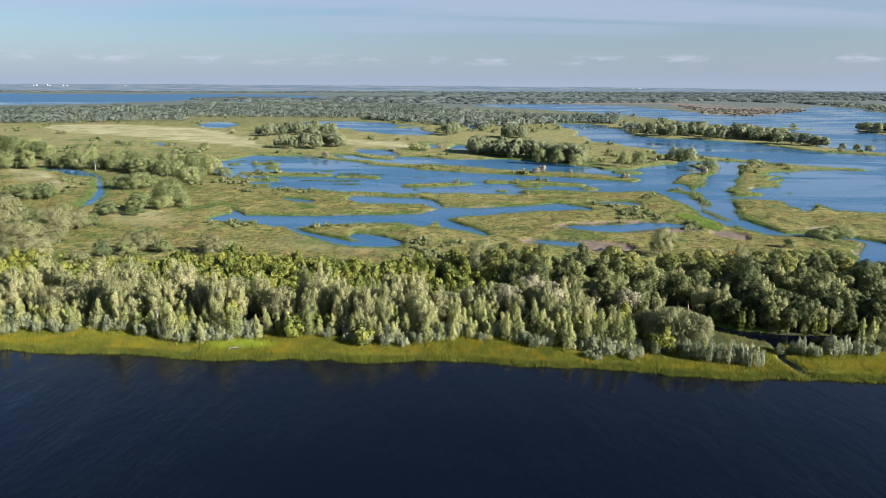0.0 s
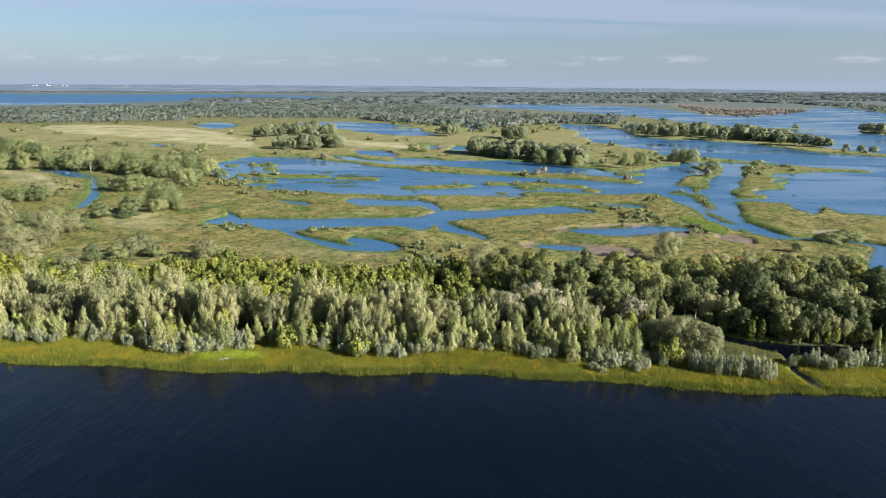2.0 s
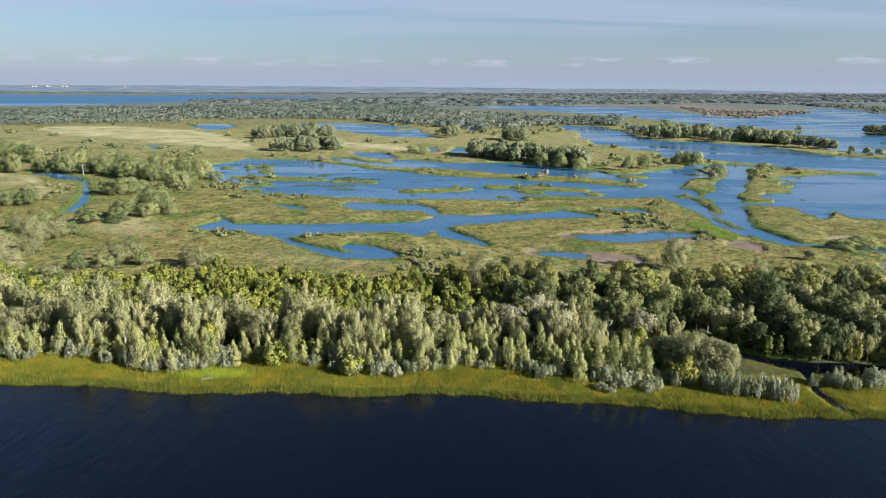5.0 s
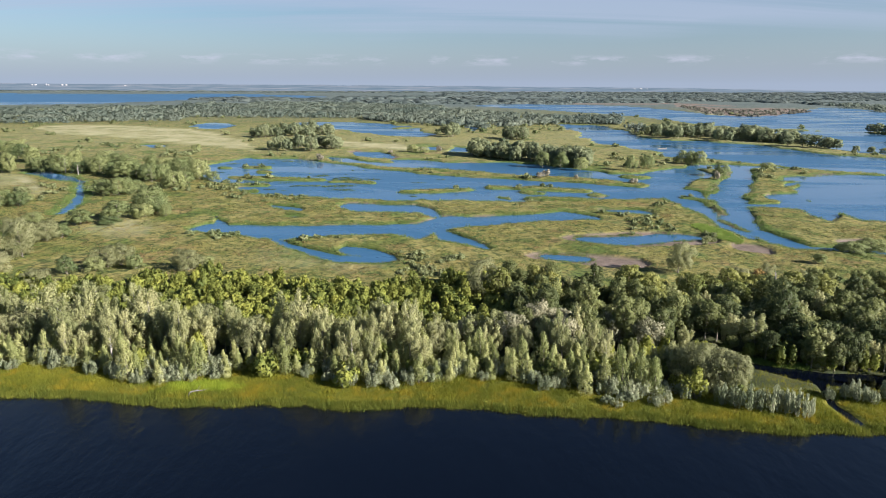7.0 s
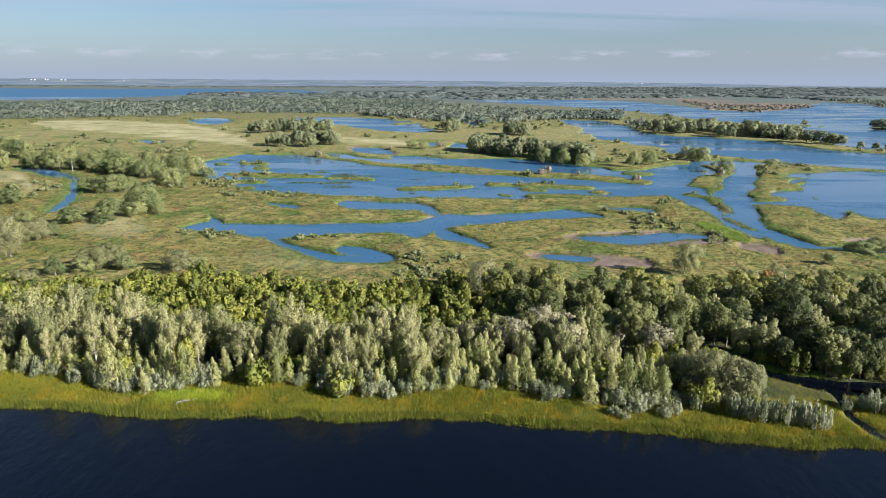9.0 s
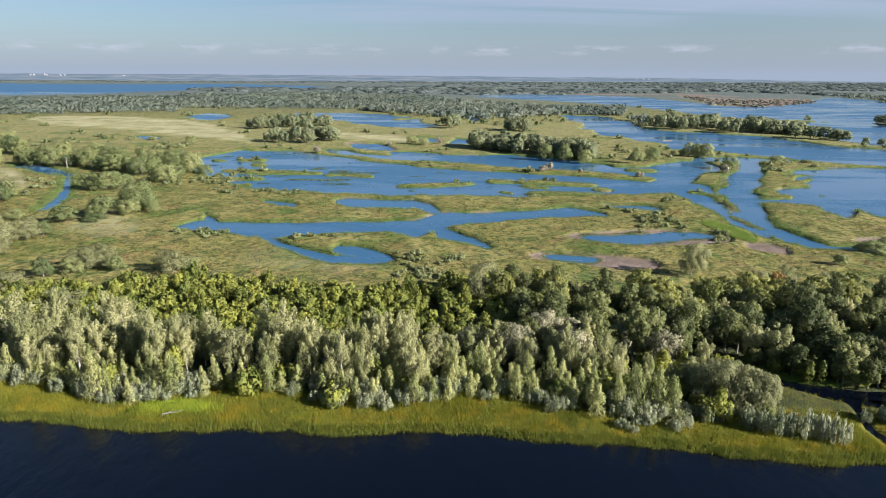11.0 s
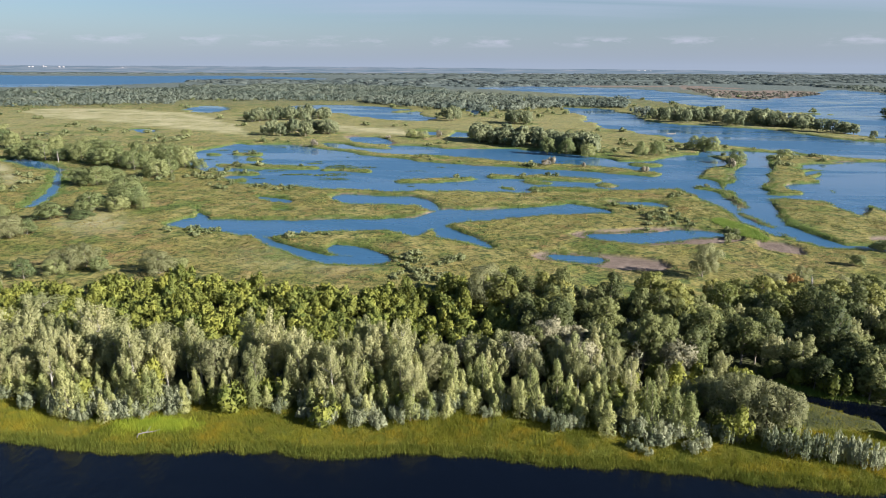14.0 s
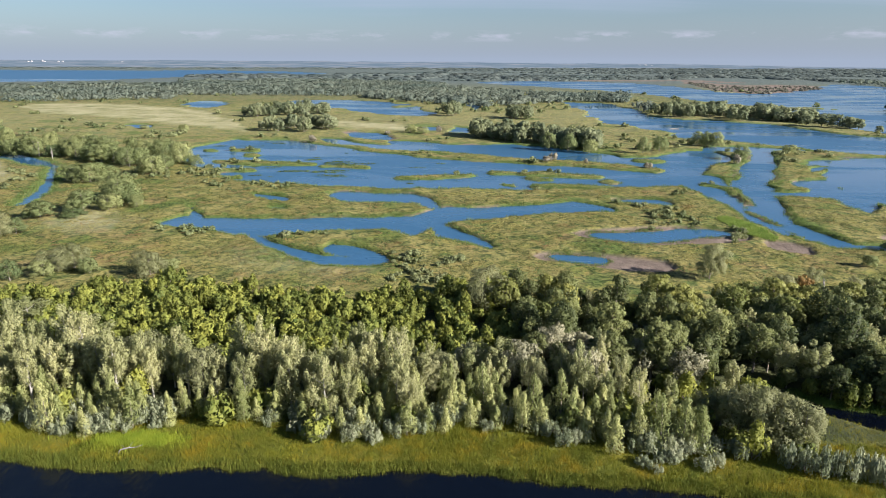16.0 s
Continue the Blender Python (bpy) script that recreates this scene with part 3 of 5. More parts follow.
# ---- plants ----
def sprays(rng, lobes, n, size, flat=0.6, lift=0.25, rise=0.0, shell=1.0, dome=0.0):
    """Leaf sprays, each a ragged three-cornered blade, over the skins of round lobes (x, y, z, rx, ry, rz)."""
    lobes = np.array(lobes, float)
    area = (lobes[:, 3] * lobes[:, 5]) ** 0.9
    pick = rng.choice(len(lobes), n, p=area / area.sum())
    d = rng.normal(size=(n, 3))
    d[:, 2] += lift
    d /= np.linalg.norm(d, axis=1)[:, None]
    depth = 1.0 - shell * (0.40 * rng.random(n) ** 3.0 - 0.07 * rng.normal(size=n))
    at = lobes[pick, :3] + d * lobes[pick, 3:] * depth[:, None]
    nor = d / lobes[pick, 3:] + 0.0
    nor /= np.linalg.norm(nor, axis=1)[:, None]
    nor = nor + flat * rng.normal(size=(n, 3))
    nor /= np.linalg.norm(nor, axis=1)[:, None]
    grow = rng.normal(size=(n, 3)) * (1.0 - 0.6 * rise) + np.array((0, 0, 2.2 * rise)) + 0.8 * rise * d
    a = np.cross(nor, grow)
    a /= np.linalg.norm(a, axis=1)[:, None] + 1e-9
    b = np.cross(a, nor)
    s = size * (0.6 + 0.8 * rng.random(n))[:, None]
    a, b, lift_up = a * s * (0.55 - 0.27 * rise), b * s * (0.45 + 0.30 * rise), nor * s * 0.16
    v = np.stack([at + a - b * 0.5, at - a - b * 0.7, at + b * 1.5 + lift_up], 1).reshape(-1, 3)
    v[:, 2] = np.maximum(v[:, 2], 0.05)
    heart = (lobes[:, :3] * area[:, None]).sum(0) / area.sum()
    out = at - heart
    out /= np.linalg.norm(out, axis=1)[:, None] + 1e-9
    soft = d * (0.70 - 0.25 * dome) + nor * (0.30 - 0.12 * dome) + out * 0.45 * dome + np.array((0, 0, 0.12 * dome))
    soft /= np.linalg.norm(soft, axis=1)[:, None]
    return v, np.arange(3 * n).reshape(-1, 3), np.repeat(soft, 3, 0)


def tube(path, radii, sides=6):
    """A tapered limb along a path."""
    path = np.array(path, float)
    ring = np.linspace(0, 2 * np.pi, sides, endpoint=False)
    v = []
    for i, (p, r) in enumerate(zip(path, radii)):
        t = path[min(i + 1, len(path) - 1)] - path[max(i - 1, 0)]
        t = t / np.linalg.norm(t)
        a = np.cross(t, (0.3, 1.0, 0.1))
        a /= np.linalg.norm(a)
        b = np.cross(t, a)
        v.append(p + r * (np.cos(ring)[:, None] * a + np.sin(ring)[:, None] * b))
    v = np.concatenate(v)
    f = []
    for i in range(len(path) - 1):
        for j in range(sides):
            k, l = i * sides + j, i * sides + (j + 1) % sides
            f.append((k, l, l + sides, k + sides))
    return v, np.array(f)


def joined(pieces):
    v, f, o = [], [], 0
    for a, b in pieces:
        v.append(a)
        f.append(b + o)
        o += len(a)
    return np.concatenate(v), np.concatenate(f)


def trunk_and_lobes(rng, tall, spread, kind):
    """Limbs of a tree and the lobes of its crown."""
    pieces, lobes = [], []
    lean = rng.normal(size=2) * 0.03 * tall
    bole = [(lean[0] * k * k, lean[1] * k * k, tall * k - 0.25) for k in (0, 0.25, 0.5, 0.72, 0.9)]
    thick = 0.018 * tall
    pieces.append(tube(bole, [thick * k for k in (1.25, 0.9, 0.65, 0.4, 0.12)], 7))
    if kind == "poplar":
        clear = 0.26 + 0.26 * rng.random()
        n = int(rng.integers(11, 15))
        for i in range(n):
            k = clear + (0.93 - clear) * (i + rng.random()) / n
            a = i * 2.4 + rng.random()
            full = np.sin(np.pi * min(1.0, 0.16 + 0.80 * (k - clear) / (0.98 - clear))) ** 0.7
            out = 0.46 * spread * full * (0.55 + 0.5 * rng.random())
            base = np.array((lean[0] * k * k, lean[1] * k * k, tall * max(k - 0.17, 0.08)))
            tip = np.array((lean[0] * k * k + out * np.cos(a), lean[1] * k * k + out * np.sin(a), tall * k))
            pieces.append(tube([base, (base + tip) / 2 + (0, 0, -0.02 * tall), tip], [thick * 0.4, thick * 0.25, thick * 0.06], 5))
            for j in range(3):
                w = 0.55 + 0.25 * j + 0.1 * rng.random()
                r = spread * (0.105 + 0.05 * rng.random()) * (1.12 - 0.35 * k)
                at = base + (tip - base) * w + rng.normal(size=3) * 0.05 * spread
                lobes.append((at[0], at[1], at[2], r, r, r * (1.7 + 0.9 * rng.random())))
        for j in range(3):
            lobes.append((lean[0] + 0.10 * spread * rng.normal(), lean[1] + 0.10 * spread * rng.normal(), tall * (0.88 + 0.04 * j), spread * 0.10, spread * 0.10, tall * 0.075))
        lobes.append((lean[0] * 0.4, lean[1] * 0.4, tall * 0.66, spread * 0.22, spread * 0.22, tall * 0.20))
    elif kind == "cone":
        n = int(rng.integers(4, 7))
        for i in range(n):
            k = 0.12 + 0.75 * (i + 0.5 * rng.random()) / n
            a = i * 2.4 + rng.random()
            out = spread * 0.22 * (1 - k)
            lobes.append((lean[0] * k + out * np.cos(a), lean[1] * k + out * np.sin(a), tall * k, spread * 0.42 * (1.15 - k), spread * 0.42 * (1.15 - k), tall * 0.17))
        lobes.append((lean[0], lean[1], tall * 0.86, spread * 0.13, spread * 0.13, tall * 0.16))
    else:
        n = int(rng.integers(18, 24))
        for i in range(n):
            k = (0.20 if kind == "low" else 0.36) + (0.72 if kind == "low" else 0.56) * (i + rng.random()) / n
            a = i * 2.4 + rng.random()
            out = spread * 0.5 * np.sqrt(max(0.05, 1 - ((k - 0.45) / 0.58) ** 2)) * (0.55 + 0.5 * rng.random())
            base = np.array((lean[0] * k * k, lean[1] * k * k, tall * max(k - 0.20, 0.03)))
            tip = np.array((lean[0] + out * np.cos(a), lean[1] + out * np.sin(a), tall * (k - 0.02)))
            if i % 2 == 0:
                pieces.append(tube([base, (base + tip) / 2 + (0, 0, -0.02 * tall), tip], [thick * 0.5, thick * 0.3, thick * 0.08], 5))
            r = spread * (0.115 + 0.085 * rng.random())
            lobes.append((tip[0], tip[1], tip[2], r, r, r * (0.80 + 0.35 * rng.random())))
        lobes.append((lean[0], lean[1], tall * 0.86, spread * 0.22, spread * 0.22, tall * 0.13))
        lobes.append((0, 0, tall * (0.38 if kind == "low" else 0.5), spread * 0.36, spread * 0.36, tall * 0.26))
    return pieces, lobes


def bush_lobes(rng, tall, spread, upright=False):
    lobes = []
    for i in range(int(rng.integers(12, 16)) if upright else int(rng.integers(8, 12))):
        a, out = i * 2.4 + rng.random(), spread * 0.45 * rng.random() ** 0.6
        top = tall * (0.55 + 0.45 * rng.random()) * (1 - 0.4 * out / spread)
        r = spread * (0.16 + 0.10 * rng.random()) * (0.55 if upright else 0.85)
        lobes.append((out * np.cos(a), out * np.sin(a), top * 0.56, r, r, top * 0.46))
    return lobes


def plant(name, label, category, group, tall, spread, kind, leaf, n, size, seed, limbs=False):
    """One tree or bush: an empty at its foot, with a trunk and a crown."""
    rng = np.random.default_rng(seed)
    foot = tagged(new(name), label, category, group)
    if kind in ("poplar", "round", "low", "cone"):
        pieces, lobes = trunk_and_lobes(rng, tall, spread, kind)
        if limbs:
            for lv, lf in pieces[1:]:
                new("limb", mesh_of("limb", lv, lf, None, BARK, True)).parent = foot
            pieces = pieces[:1]
        tv, tf = joined(pieces)
    else:
        lobes = bush_lobes(rng, tall, spread, kind == "upright")
        stems = []
        for x, y, z, *_ in lobes[:5]:
            stems.append(tube([(x * 0.15, y * 0.15, -0.15), (x * 0.6, y * 0.6, z * 0.55), (x, y, z)], [0.07, 0.05, 0.02], 5))
        tv, tf = joined(stems)
    trunk = new("trunk", mesh_of("trunk", tv, tf, None, PALE_BARK if kind == "poplar" else BARK, True))
    v, f, soft = sprays(rng, lobes, n, size, 0.45, 0.15 if kind in ("poplar", "cone") else 0.3, {"poplar": 0.55, "cone": 0.6, "upright": 0.6}.get(kind, 0.25), 1.0, {"low": 1.0, "round": 0.6}.get(kind, 0.3))
    crown = new("crown", mesh_of("crown", v, f, None, leaf, True, soft))
    trunk.parent = crown.parent = foot
    return foot


def foot_height(x, y):
    x, y = np.array([x], float), np.array([y], float)
    land, _, mud = lay(x, y)
    return float(height(x, y, land, mud)[0]), float(land[0])


def settle(x, y):
    """Heights and inland metres for many feet at once."""
    land, _, mud = lay(x, y)
    return height(x, y, land, mud), land


def planted(models, places, rng, low=0.8, high=1.2):
    """Stands copies of the models at places (x, y, size); the models themselves take the first places."""
    xs, ys = np.array([p[0] for p in places]), np.array([p[1] for p in places])
    z, land = settle(xs, ys)
    used = 0
    for i, (x, y, k) in enumerate(places):
        if land[i] < 0.8:
            continue
        m = pose(float(x), float(y), float(z[i]) - 0.05, 0, 0, float(rng.random() * 360))
        k = float(k * (low + (high - low) * rng.random()))
        model = models[used % len(models)]
        if model.location.length < 0.001:
            model.matrix_basis = m @ Matrix.Diagonal((k, k, k, 1))
        else:
            model_copy = copy_thing(model, m)
            model_copy.scale = (k, k, k * float(0.9 + 0.2 * rng.random()))
        used += 1
    return used


def stand(models, rows, rng):
    """Stands a tree at each of the rows (x, y, height, width of its crown)."""
    xs, ys = np.array([r[0] for r in rows], float), np.array([r[1] for r in rows], float)
    z, _ = settle(xs, ys)
    for i, (x, y, tall, wide) in enumerate(rows):
        model = models[int(rng.integers(0, len(models)))]
        m = pose(x, y, max(float(z[i]), 0.0) - 0.05, 0, 0, float(rng.random() * 360))
        thing = model if model.location.length < 0.001 else copy_thing(model, m)
        lo = np.array([c for c in model.children if c.name.startswith("crown")][0].bound_box)
        kw, kz = 1.25 * wide / (lo[:, 0].max() - lo[:, 0].min()), 1.07 * tall / lo[:, 2].max()
        thing.matrix_basis = m @ Matrix.Diagonal((kw, kw, kz, 1))


def spaced(rng, x0, x1, near, far, gap, keep=1.0):
    """Places between two lines near(x) and far(x), about gap metres apart."""
    out = []
    x = x0
    while x < x1:
        y = near(x) + gap * rng.random()
        while y < far(x):
            if rng.random() < keep:
                out.append((x + gap * 0.45 * rng.normal(), y + gap * 0.35 * rng.normal(), 1.0))
            y += gap * (0.85 + 0.3 * rng.random())
        x += gap
    return out


def in_band(rng, spine, gap):
    """Places strewn over a band, about gap metres apart."""
    s = np.array(spine, float)
    fan = s[:, 0] / s[:, 1]
    area = sum((s[i, 2] + s[i + 1, 2]) * (fan[i + 1] - fan[i]) * (s[i, 1] + s[i + 1, 1]) / 2 for i in range(len(s) - 1))
    n = max(1, int(area / gap ** 2))
    u = fan[0] + (fan[-1] - fan[0]) * rng.random(n)
    r = np.interp(u, fan, s[:, 2])
    y = np.interp(u, fan, s[:, 1]) + r * (2 * rng.random(n) - 1)
    return u * y, y


def strewn(name, label, category, shapes, x, y, k, mat, rng, sink=0.05, z=None, wide=None):
    """Many small plants joined in one mesh."""
    if z is None:
        z, _ = settle(x, y)
    turn = rng.random(len(x)) * 2 * np.pi
    which = rng.integers(0, len(shapes), len(x))
    vs, fs, ns, o = [], [], [], 0
    for i, (v, f, *soft) in enumerate(shapes):
        at = np.nonzero(which == i)[0]
        c, s = np.cos(turn[at])[:, None], np.sin(turn[at])[:, None]
        kk = k[at][:, None]
        kw = kk if wide is None else kk * wide[at][:, None]
        w = np.stack([(v[None, :, 0] * c - v[None, :, 1] * s) * kw + x[at][:, None],
                      (v[None, :, 0] * s + v[None, :, 1] * c) * kw + y[at][:, None],
                      v[None, :, 2] * kk + z[at][:, None] - sink], -1).reshape(-1, 3)
        g = (f[None] + (np.arange(len(at)) * len(v))[:, None, None]).reshape(-1, f.shape[1]) + o
        vs.append(w)
        fs.append(g)
        if soft:
            q = soft[0]
            ns.append(np.stack([q[None, :, 0] * c - q[None, :, 1] * s, q[None, :, 0] * s + q[None, :, 1] * c, q[None, :, 2] + 0 * c], -1).reshape(-1, 3))
        o += len(w)
    ob = new(name, mesh_of(name, np.concatenate(vs), np.concatenate(fs), None, mat, bool(ns), np.concatenate(ns) if ns else None))
    return tagged(ob, label, category, kind="stuff")


# ---- the wooded bank ----
rng = np.random.default_rng(7)
poplars = [plant("poplar_tree", "tall silver-green poplar standing in the riverside wood", "tree", "riverside poplars",
                 8.0 + 0.65 * i, 3.6 + 0.8 * (i % 3), "poplar", SILVER, 3900, 0.22, 100 + i) for i in range(8)]
places = spaced(rng, -122, 32, lambda x: shore(x) + 15.5 + 2.5 * np.sin(x * 0.11) + 4.0 * (x > 2), lambda x: shore(x) + 28.5 + 3 * np.sin(x * 0.05), 3.3, 0.88)
places += spaced(rng, 32, 58, lambda x: shore(x) + 18 + 2 * np.sin(x * 0.3), lambda x: shore(x) + 27, 4.6, 0.6)
rng.shuffle(places)
places = [(x, y, k * float(np.interp(x, [-4, 8], [1.0, 0.76]))) for x, y, k in places]
round_ones = [p for i, p in enumerate(places) if i % 4 == 0 and p[1] > shore(p[0]) + 19]
places = [p for i, p in enumerate(places) if i % 4]
planted(poplars, places[:300], rng, 0.75, 1.25)
wide_crowned = [plant("white_willow", "broad silver-green white willow standing among the poplars", "tree", "white willows",
                      7.8 + 0.5 * i, 6.0 + 0.6 * (i % 3), "round", BANK, 5000, 0.22, 130 + i, True) for i in range(5)]
planted(wide_crowned, round_ones, rng, 0.8, 1.2)

young = [plant("young_poplar", "slender young poplar at the front of the riverside wood", "tree", "young poplars",
               4.0 + 0.65 * i, 2.7 + 0.2 * i, "cone", YOUNG, 1400, 0.21, 150 + i) for i in range(6)]
places = spaced(rng, -118, 46, lambda x: shore(x) + 10.5 + 2.2 * np.sin(x * 0.13), lambda x: shore(x) + 19 + 3 * np.sin(x * 0.09 + 2) + 3.0 * (x > 2), 2.35, 0.92)
rng.shuffle(places)
places = [(80 + 3.1 * i, 146.6 - 0.09 * i + 1.2 * (i % 3), 0.85) for i in range(12)] + places
planted(young, places[:300], rng, 0.75, 1.25)

broad = [plant("broadleaf_tree", "dark green broad-crowned tree in the dense riverside wood", "tree", "dark broadleaf trees",
               7.7 + 0.5 * i, 4.7 + 0.5 * (i % 3), "round", BROAD, 2300, 0.33, 200 + i) for i in range(7)]
places = spaced(rng, 20, 150, lambda x: np.interp(x, [20, 45, 64, 72, 80, 150], [160, 154, 158, 152, 147.5, 143]), lambda x: 188 + 4 * np.sin(x * 0.08), 4.4, 0.92)
rng.shuffle(places)
planted(broad, places[:300], rng, 0.6, 1.2)
places = spaced(rng, 82, 122, lambda x: 144.8, lambda x: 152, 3.9, 0.95)
planted(broad[:3], places[:36], rng, 0.9, 1.15)

places = spaced(rng, 24, 130, lambda x: np.interp(x, [24, 64, 80, 150], [158, 158, 148, 145]), lambda x: 186 + 4 * np.sin(x * 0.09), 9.0, 0.6)
planted(poplars[:4], places, rng, 0.75, 1.1)

# Back-row broad trees: their sunlit crowns are painted as lighter leaves.
maples = [plant("maple_tree", "broad tree at the marsh side of the wood, sunlit yellow-green painted in", "tree", "maples at the wood's edge",
                7.5 + 0.6 * i, 5.0 + 0.4 * i, "round", SUNLIT_BROAD, 1700, 0.44, 270 + i) for i in range(4)]
places = spaced(rng, 18, 118, lambda x: 178 + 3 * np.sin(x * 0.2), lambda x: 193 + 3 * np.sin(x * 0.11), 5.2, 0.62)
rng.shuffle(places)
planted(maples, places, rng, 0.7, 1.25)

bushes = [plant("leafy_bush", "yellow-green leafy bush in the thicket behind the poplars", "bush", "thicket bushes",
                3.6 + 0.55 * i, 3.6 + 0.4 * (i % 3), "bush", LIME, 850, 0.38, 300 + i) for i in range(6)]
places = spaced(rng, -150, 24, lambda x: shore(x) + 27, lambda x: 205 + 5 * np.sin(x * 0.07), 3.5, 0.9)
places += spaced(rng, 26, 60, lambda x: shore(x) + 12, lambda x: shore(x) + 30, 4.0, 0.75)
creek_side = spaced(rng, 62, 120, lambda x: np.interp(x, [62, 72, 80, 120], [158, 151, 147, 144]), lambda x: np.interp(x, [62, 72, 80, 120], [161, 154, 150, 147]), 2.4, 0.85)
places += spaced(rng, -115, 30, lambda x: shore(x) + 12.5 + 2 * np.sin(x * 0.2), lambda x: shore(x) + 16, 4.0, 0.55)
rng.shuffle(places)
places = creek_side + places
planted(bushes, places[:300], rng, 0.75, 1.3)
spare = np.array(places[300:])

shrubs = [plant("willow_shrub", "small silvery willow shrub at the edge of the reeds", "shrub", "bank willow shrubs",
                2.4 + 0.35 * i, 3.0 + 0.4 * (i % 3), "upright", SAGE, 900, 0.22, 400 + i) for i in range(5)]
places = spaced(rng, -115, 60, lambda x: shore(x) + 9.5 + 2.2 * np.sin(x * 0.13), lambda x: shore(x) + 14 + 2 * np.sin(x * 0.21), 2.2, 0.8)
rng.shuffle(places)
planted(shrubs, places[:300], rng, 0.8, 1.35)

# ---- marsh trees ----
MID, FAR = [], []
FAR.append(([(-983, 1202, 257), (-845, 1232, 269), (-741, 1238, 271), (-672, 1317, 305), (-522, 1314, 282)], 11.5, 9))  # woods west
FAR.append(([(-604, 1524, 373), (-386, 1556, 416), (-173, 1482, 354), (0, 1354, 321)], 11.5, 9))  # woods mid
FAR.append(([(0, 1314, 216), (68, 1181, 176), (162, 1115, 106), (279, 1031, 46)], 10.5, 9))  # woods reach
FAR.append(([(-991, 2512, 177), (-557, 2254, 282), (0, 2474, 572), (398, 2117, 189)], 30, 9))  # woods back
FAR.append(([(858, 2516, 178), (1079, 2452, 169), (1203, 2244, 177), (1151, 1897, 152), (1053, 1538, 133), (1019, 1271, 114)], 19, 10))  # bank east
FAR.append(([(218, 2153, 98), (542, 2257, 179), (824, 2277, 146)], 22, 9))  # reach north
FAR.append(([(0, 4327, 996), (788, 4202, 1337), (1849, 4128, 1295), (2267, 3328, 994), (2390, 3001, 920)], 37, 6.5))  # plain east
FAR.append(([(-3953, 4636, 734), (-3254, 4791, 783), (-2143, 5111, 1052), (0, 4814, 938)], 46, 6.5))  # plain west
FAR.append(([(78, 938, 48), (123, 976, 39), (179, 1034, 44)], 9.0, 12))  # belt south of the reach
FAR.append(([(-128, 1112, 34), (-58, 1054, 61), (5, 1003, 82), (61, 927, 59)], 9.5, 11))  # belt behind the north lake
FAR.append(([(184, 1064, 31), (235, 1066, 31), (300, 1102, 42)], 9.0, 12))  # belt beyond the reach
MID.append(([(67, 730, 16), (78, 724, 18), (89, 717, 14)], 9, 12))  # clump behind the island
MID.append(([(25, 567, 14), (56, 541, 17), (81, 516, 16), (109, 487, 7.0)], 5.3, 10.5))  # wooded island
MID.append(([(240, 875, 33), (273, 782, 62), (314, 748, 40), (352, 717, 30), (374, 682, 14)], 10.5, 11))  # peninsula
MID.append(([(370, 669, 13), (373, 632, 12)], 16, 9))  # peninsula tail
MID.append(([(543, 833, 20), (549, 763, 42)], 15, 11))  # woods isle
MID.append(([(-219, 755, 25), (-180, 774, 35), (-126, 792, 18)], 11.5, 11))  # clump north
MID.append(([(-161, 608, 19), (-121, 609, 22), (-94, 615, 11)], 10.5, 10))  # clump north low
MID.append(([(-3, 762, 25), (21, 763, 34)], 12, 12))  # woods edge
MID.append(([(38, 926, 37), (114, 1072, 49)], 16, 11))  # woods edge east
willows = [plant("willow_tree", "broad grey-green willow standing in the marsh", "tree", "marsh willows",
                 8.6 + 0.6 * i, 9.6 + 0.9 * (i % 3), "low", WILLOW, 4500, 0.38, 500 + i) for i in range(6)]
alders = [plant("alder_tree", "dark green alder standing among the marsh willows", "tree", "marsh alders",
                8.5 + 0.5 * i, 7.6 + 0.7 * (i % 3), "low", ALDER, 3600, 0.40, 600 + i) for i in range(6)]
ashes = [plant("ash_tree", "olive-green ash in a grove across the marsh lake", "tree", "island ashes",
               9.5 + 0.5 * i, 7.0 + 0.7 * (i % 3), "low", ASH, 800, 0.85, 650 + i) for i in range(6)]
spots = []
for spine, gap, tall in MID:
    x, y = in_band(rng, spine, gap)
    spots += [(a, b, tall / 10.5) for a, b in zip(x, y)]
spots += [(11.5, 192, 1.15), (77, 217, 0.80), (92, 205, 0.8), (56.8, 137.5, 1.05), (51, 140, 0.75), (47.5, 143, 0.6), (104, 214, 0.6), (112, 208, 0.5)]
spots.sort(key=lambda s: s[1])
rng2 = np.random.default_rng(3)
kinds = rng2.random(len(spots))
grove = [s for s in spots if s[1] >= 478]
light = [s for s, k in zip(spots, kinds) if s[1] < 478 and (k < 0.6 or s[1] < 225)]
dark = [s for s, k in zip(spots, kinds) if s[1] < 478 and k >= 0.6 and s[1] >= 225]
DOVES = [(29.3, 165.5), (30.2, 156.2), (41.3, 158.9), (47.8, 154.2), (23.7, 163.0), (27.9, 153.0), (7.1, 159.3), (17.2, 156.1), (49.1, 165.6)]
near = [s for s in light if s[1] < 240]
light = [s for s in light if s[1] >= 240]
bank = [plant("bank_willow", "soft silver-green willow with fine leaves beside the wood", "tree", "near willows",
                8.6 + 0.5 * i, 8.2 + 0.8 * (i % 3), "low", BANK, 7000, 0.26, 550 + i, True) for i in range(4)]
planted(bank, near, rng, 0.75, 1.2)
dove = [plant("silver_willow", "dusty silver-beige round-crowned willow inside the riverside wood", "tree", "silver willows",
                7.4 + 0.4 * i, 5.6 + 0.5 * (i % 3), "round", DOVE, 3600, 0.28, 580 + i) for i in range(3)]
planted(dove, [(x, y, 1.0) for x, y in DOVES], rng, 0.8, 1.2)
